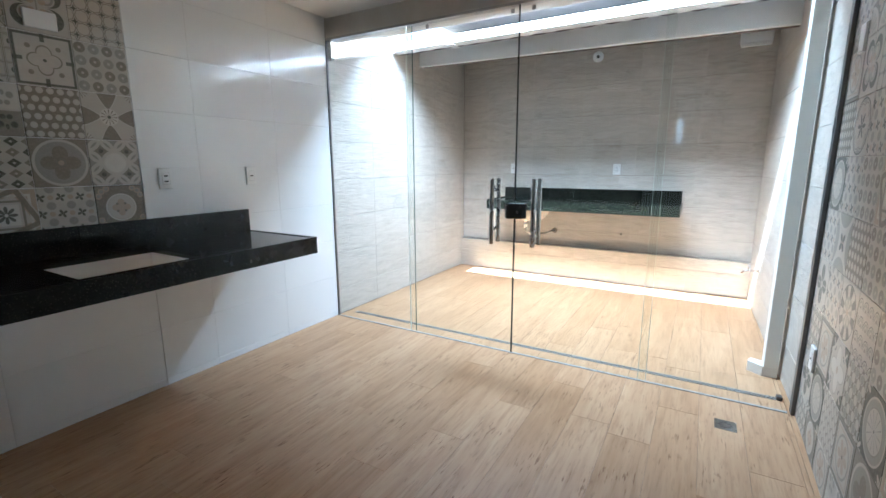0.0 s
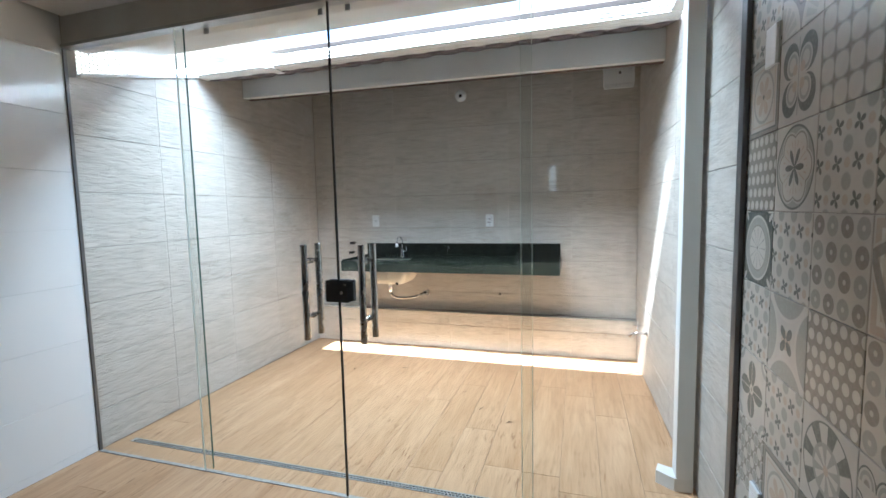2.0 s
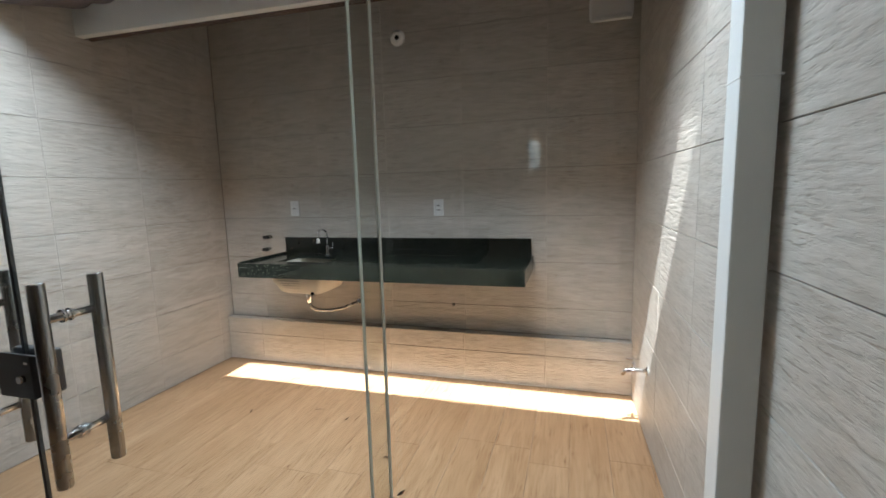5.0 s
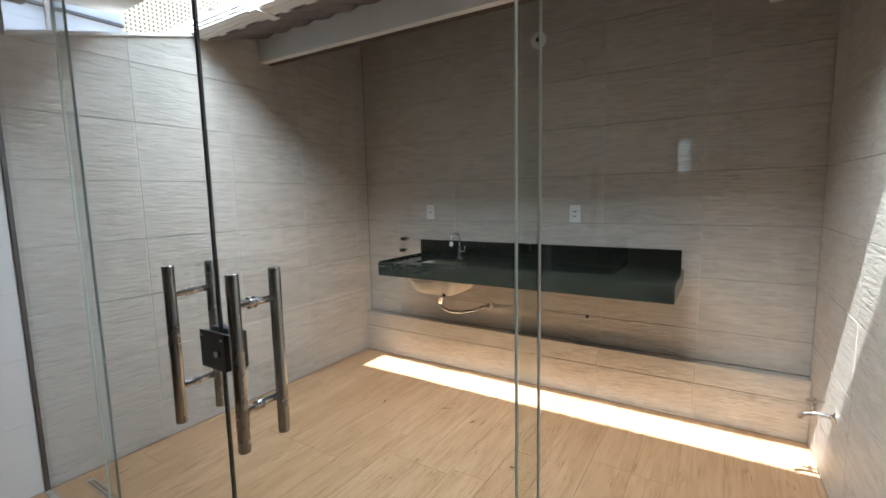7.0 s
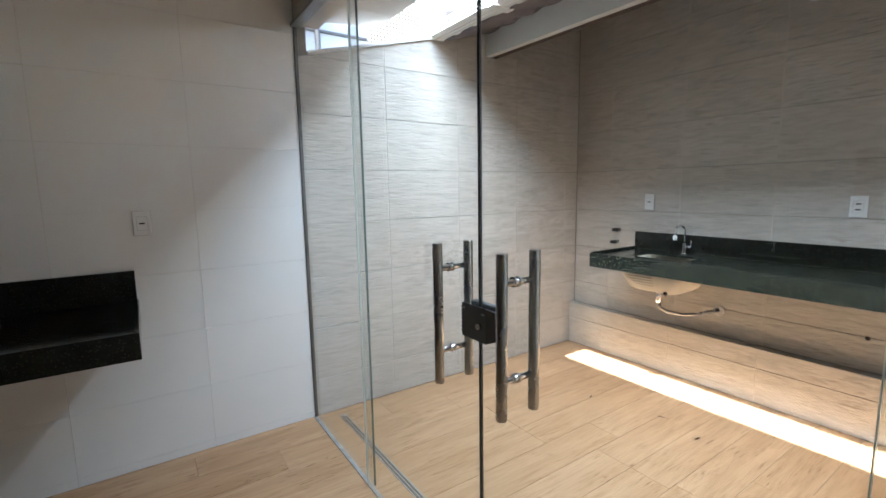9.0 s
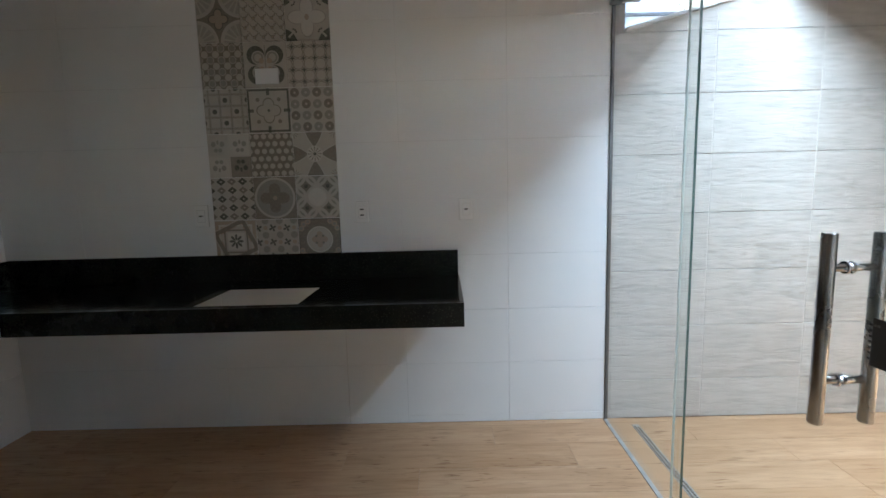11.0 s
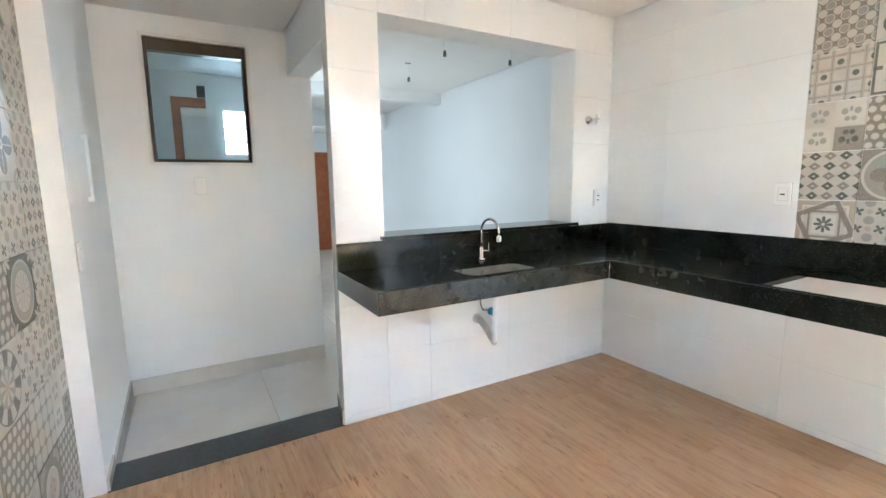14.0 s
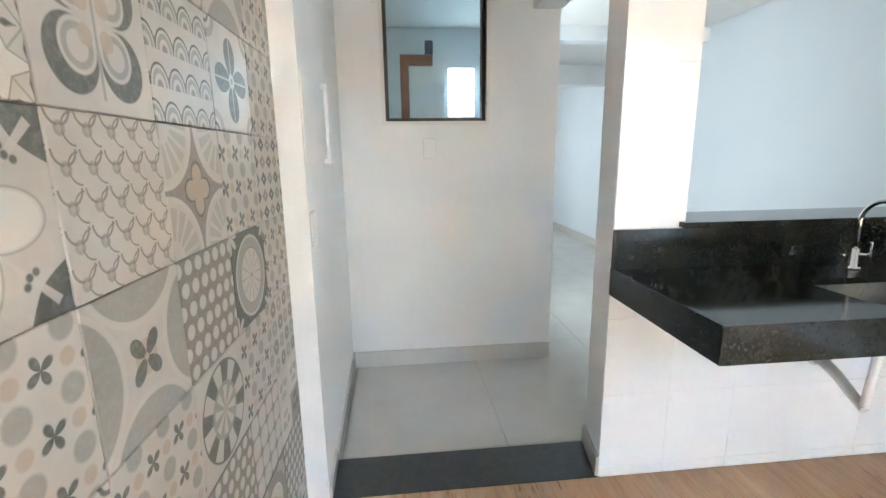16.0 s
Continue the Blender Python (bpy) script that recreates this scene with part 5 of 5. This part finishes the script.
for y0, y1, x0, x1, z0 in ((HY + 0.012, -3.676, 3.20, 3.176, -0.085), (-3.674, SOUTH - 0.004, 3.176, 3.17, 0.003)):
    lo = [bb.verts.new(p) for p in ((x0 - 0.012, y0, z0), (x0, y0, z0), (x1, y1, z0), (x1 - 0.012, y1, z0))]
    hi = [bb.verts.new((v.co.x, v.co.y, 0.055 if z0 > 0 else 0.022)) for v in lo]
    bb.faces.new(lo)
    bb.faces.new(hi)
    for i in range(4):
        bb.faces.new((lo[i], lo[(i + 1) % 4], hi[(i + 1) % 4], hi[i]))
structure("baseboard_hall", bb, M_PORC)
splay(structure("baseboard_pier", boxes(((2.085, -3.67, 0.003), (2.097, SOUTH - 0.004, 0.09))), M_PORC))
structure("baseboard_living", boxes(((-0.14, -10.99, -0.085), (-0.128, -3.67, 0.022)), ((0.63, -11.0, -0.085), (1.85, -10.988, 0.022))), M_PORC)
dl = tagged(new("door_1", mesh_of("door_1", boxes(((-0.09, -11.055, -0.08), (0.58, -11.02, 2.02)), bevel=0.003), M_PINE)), "closed reddish wooden door at the end of the living room", "", "", "structure")
part("door_frame", boxes(((-0.138, -11.055, -0.08), (-0.09, -10.985, 2.06)), ((0.58, -11.055, -0.08), (0.63, -10.985, 2.06)), ((-0.09, -11.055, 2.02), (0.58, -10.985, 2.06)), bevel=0.003), M_PINE, dl)
part("door_handle", tube([(0.50, -11.02, 1.0), (0.50, -10.97, 1.0), (0.40, -10.97, 1.0)], 0.01), M_CHROME, dl)
cl = thing("ceiling_lamp", (0.38, -9.4, 2.35), "small round white ceiling lamp in the living room", "ceiling lamp")
part("shade", tube([(0.38, -9.4, 2.47), (0.38, -9.4, 2.44), (0.38, -9.4, 2.39), (0.38, -9.4, 2.36)], 0.16, 28, radii=[0.13, 0.17, 0.16, 0.08]), M_PLASTIC, cl)
for x, y in ((0.96, -4.20), (0.352, -4.18), (0.845, -5.08)):
    bl = thing("hanging_lamp_socket", (x, y, 2.30), "bare black lamp socket hanging from the ceiling by its wires", "lamp socket", "bare lamp sockets")
    part("wire", tube([(x + 0.012, y, 2.47), (x + 0.004, y + 0.004, 2.41), (x, y, 2.34)], 0.0025, 8), M_PLASTIC, bl)
    part("socket", tube([(x, y, 2.345), (x, y, 2.335), (x, y, 2.30)], 0.015, 14, radii=[0.006, 0.012, 0.013]), M_ALU_DARK, bl)
    part("hook", boxes(((x - 0.02, y - 0.004, 2.462), (x + 0.03, y + 0.004, 2.47))), M_ALU_DARK, bl)
bf = thing("inner_door_frame", (2.6, -6.2, -0.3), "reddish-brown wooden door frame seen through the interior window", "door frame")
part("post", boxes(((2.735, -6.2, -0.091), (2.81, -6.1, 2.185)), bevel=0.003), M_PINE, bf)
part("head", boxes(((2.52, -6.2, 2.10), (2.735, -6.1, 2.185)), bevel=0.003), M_PINE, bf)
part("hinge_box", boxes(((2.52, -6.1, 2.185), (2.59, -6.05, 2.29)), bevel=0.003), M_BLACK, bf)
part("leaf", boxes(((2.42, -6.2, -0.091), (2.735, -6.16, 2.10))), M_PLASTIC, bf, "white door leaf")
bw = structure("window_2", boxes(((2.09, -6.355, 1.68), (2.105, -6.345, 2.12)), ((2.355, -6.355, 1.68), (2.37, -6.345, 2.12)), ((2.105, -6.355, 1.93), (2.355, -6.345, 1.945)), ((2.105, -6.355, 1.80), (2.355, -6.345, 1.815))), M_PLASTIC, "small bright window of the back room")
structure("backdrop", boxes(((-2, -40.2, -0.3), (8, -40, 8))), M_FAR)

# ---- tiles, last ----
SAND_V = steps(0.0, 3.0, 0.235, 0.325)


EAST = {}
names = list(PATTERNS)
# rows counted from the one whose foot is at 1.126 m; columns counted from the joint at 2.225 m south of the glass
for key, nm in {(0, 0): "dark_corner", (1, 0): "waves", (2, 0): "star", (3, 0): "cross", (4, 0): "checker", (-1, 0): "star",
                (0, 1): "kites", (1, 1): "clover", (2, 1): "scallop", (3, 1): "petals", (4, 1): "cross", (-1, 1): "scallop",
                (0, -1): "cross", (1, -1): "arcs", (2, -1): "hex", (3, -1): "medal", (4, -1): "cross", (-1, -1): "small_star",
                (0, -2): "petals", (1, -2): "cross", (2, -2): "facets", (3, -2): "cross", (4, -2): "dots", (-1, -2): "small_star",
                (0, -3): "grid", (1, -3): "frame", (2, -3): "hex", (3, -3): "small_star", (0, 2): "checker", (1, 2): "frame", (2, 2): "small_star",
                (3, 2): "arcs", (4, 2): "cross", (0, 3): "medal",
                (-9, 0): "medal", (-8, 0): "cross", (-9, 1): "hex", (-8, 1): "big_flower", (-9, 2): "frame", (-8, 2): "clover",
                (-9, 3): "cross", (-8, 3): "star", (-9, -1): "cross", (-8, -1): "arcs", (-9, -2): "petals", (-8, -2): "cross",
                (-7, -1): "hex", (-7, -2): "facets", (-7, 0): "dots", (-7, 1): "cross", (-7, 2): "small_star", (-9, -3): "leaves", (-8, -3): "frame"}.items():
    EAST[key] = nm
pick = random.Random(5)
EU = steps(0.0, 3.44, 0.02, 0.245)
EV = steps(0.0, CEIL, 1.126 - 0.2405 * 4, 0.2405)


def east_patch(i, j):
    c = round((EU[i] - 2.225) / 0.245)
    r = round((EV[j] - 1.126) / 0.2405)
    nm = EAST.get((c, r))
    return M_PATCH[nm or pick.choice(names)]


STRIP = {0: ("knot", "cross", "circle_medal"), 1: ("checker", "circle_flower", "petal_net"), 2: ("lilies", "hex", "sunburst"), 3: ("grid", "spike_frame", "dots"),
         4: ("leaves", "clover", "dark_grid"), 5: ("star", "waves", "dark_corner"), 6: ("dots", "petals", "arcs")}


def strip_patch(i, j):
    return M_PATCH[STRIP[j][i]]


PX = steps(0.0, 3.27, 0.05, 0.20)
# kitchen floor, then yard floor: planks along the walk; the known cross joints, the rest staggered by thirds
YARD_JOINT = {3: 0.945, 4: 0.945, 5: 0.945, 6: 1.32, 7: 1.13, 8: 1.13, 10: 1.50, 12: 1.62, 14: 1.485, 16: 1.60}
KITCHEN_JOINT = {5: -0.83, 7: -0.74, 10: -0.66, 12: -0.60, 15: -0.95}
pr = random.Random(3)


def planks(y0, y1, joints):
    for i, (a, b) in enumerate(zip(PX, PX[1:])):
        first = joints.get(i, y0 + (i % 3) * 0.40 + pr.uniform(-0.03, 0.03))
        lay(floor_k, "plank", (0, 0, 0), (1, 0, 0), (0, 1, 0), [a, b], steps(y0, y1, first, 1.18), M_WOOD, 0.0009 if y1 < 0.1 else 0.0016, 0.006, uneven=0.0004)


planks(SOUTH, -0.0005, KITCHEN_JOINT)
planks(0.0005, LEDGE, YARD_JOINT)
lay(floor_k, "plank", (0, 0, 0), (1, 0, 0), (0, 1, 0), [3.27, 3.30], [-3.44, -2.0, -1.0, -0.0005, 1.0], M_WOOD, 0.0015)
lay(floor_hall, "floor_tile", (0, 0, -0.085), (1, 0, 0), (0, 1, 0), steps(-0.78, 3.17, 2.37, 0.84), steps(-11.0, -3.67, -5.0, 1.2), M_PORC, 0.002)

lay(wall_west, "tile", (0, 0, 0), (0, 1, 0), Z, [SOUTH, -2.98, -2.225], steps(0.0, CEIL, 0.045, 0.32), M_WHITE, 0.0010)
lay(wall_west, "tile", (0, 0, 0), (0, 1, 0), Z, [-1.51, -1.165, -0.565, -0.001], steps(0.0, CEIL, 0.045, 0.32), M_WHITE, 0.0010)
lay(wall_west, "tile", (0, 0, 0), (0, 1, 0), Z, [-2.225, -1.515], [0, 0.045, 0.365, 0.685, 0.90], M_WHITE, 0.0010)
lay(wall_west, "patterned_tile", (0.001, 0, 0), (0, 1, 0), Z, [-2.225, -1.988, -1.751, -1.512], [0.995, 1.235, 1.472, 1.71, 1.95, 2.19, 2.43, CEIL], strip_patch, 0.003, 0.007)
# white tiles of the wall with the pass-through (seen with its back to the glass)
us = [-2.085, -OX1, -1.53, -0.93, -OX0, 0.0]
lay(wall_south, "tile", (0, SOUTH, 0), (-1, 0, 0), Z, us, [0, 0.045, 0.365, 0.685, 0.975], M_WHITE, 0.0010)
for a, b in ((-2.085, -OX1), (-OX0, 0.0)):
    lay(wall_south, "tile", (0, SOUTH, 0), (-1, 0, 0), Z, [a, b], [0.975, 1.296, 1.612, 1.93, OZ1], M_WHITE, 0.0010)
lay(wall_south, "tile", (0, SOUTH, 0), (-1, 0, 0), Z, us, [OZ1, CEIL], M_WHITE, 0.0010)

lay(wall_east, "patterned_tile", (3.30, 0, 0), (-0.0145, -1, 0), Z, EU, EV, east_patch, 0.002)
lay(yard_west, "tile", (0, 0, 0), (0, 1, 0), Z, steps(0.0, BACK, 0.565, 0.575), SAND_V, M_SAND, 0.0032, uneven=0.0015,
    cuts=((-0.2602, 1.0, 2.185 - 0.2602 * 0.07),))
lay(wall_back, "tile", (0, BACK, 0), (1, 0, 0), Z, steps(0.0, 3.24, 0.345, 0.583), [0.367] + [z for z in SAND_V if z > 0.4], M_SAND, 0.0032, uneven=0.0015)
lay(ledge, "tile", (0, LEDGE, 0), (1, 0, 0), Z, steps(0.0, 3.24, 0.345, 0.583), [0, 0.235, 0.365], M_SAND, 0.0035)
lay(ledge, "tile", (0, 0, 0.365), (1, 0, 0), (0, 1, 0), steps(0.0, 3.24, 0.345, 0.583), [LEDGE, BACK], M_SAND, 0.0035)
lay(yard_east, "tile", (3.30, 0, 0), (0.0255, -1, 0), Z, steps(-2.45, 0.0, -1.65, 0.575), SAND_V, M_SAND, 0.0032, uneven=0.0015)
upright_joints(yard_west, (0, 0, 0), (0, 1, 0), steps(0.0, BACK, 0.565, 0.575)[1:-1], 0.003, lambda y: min(2.43, 2.18 + 0.26 * (y - 0.07)))
upright_joints(wall_back, (0, BACK, 0), (1, 0, 0), steps(0.0, 3.24, 0.345, 0.583)[1:-1], 0.37, 2.98)
upright_joints(yard_east, (3.30, 0, 0), (0.0255, -1, 0), steps(-2.45, 0.0, -1.65, 0.575)[1:-1], 0.003, 2.98)
upright_joints(ledge, (0, LEDGE, 0), (1, 0, 0), steps(0.0, 3.24, 0.345, 0.583)[1:-1], 0.003, 0.3635)
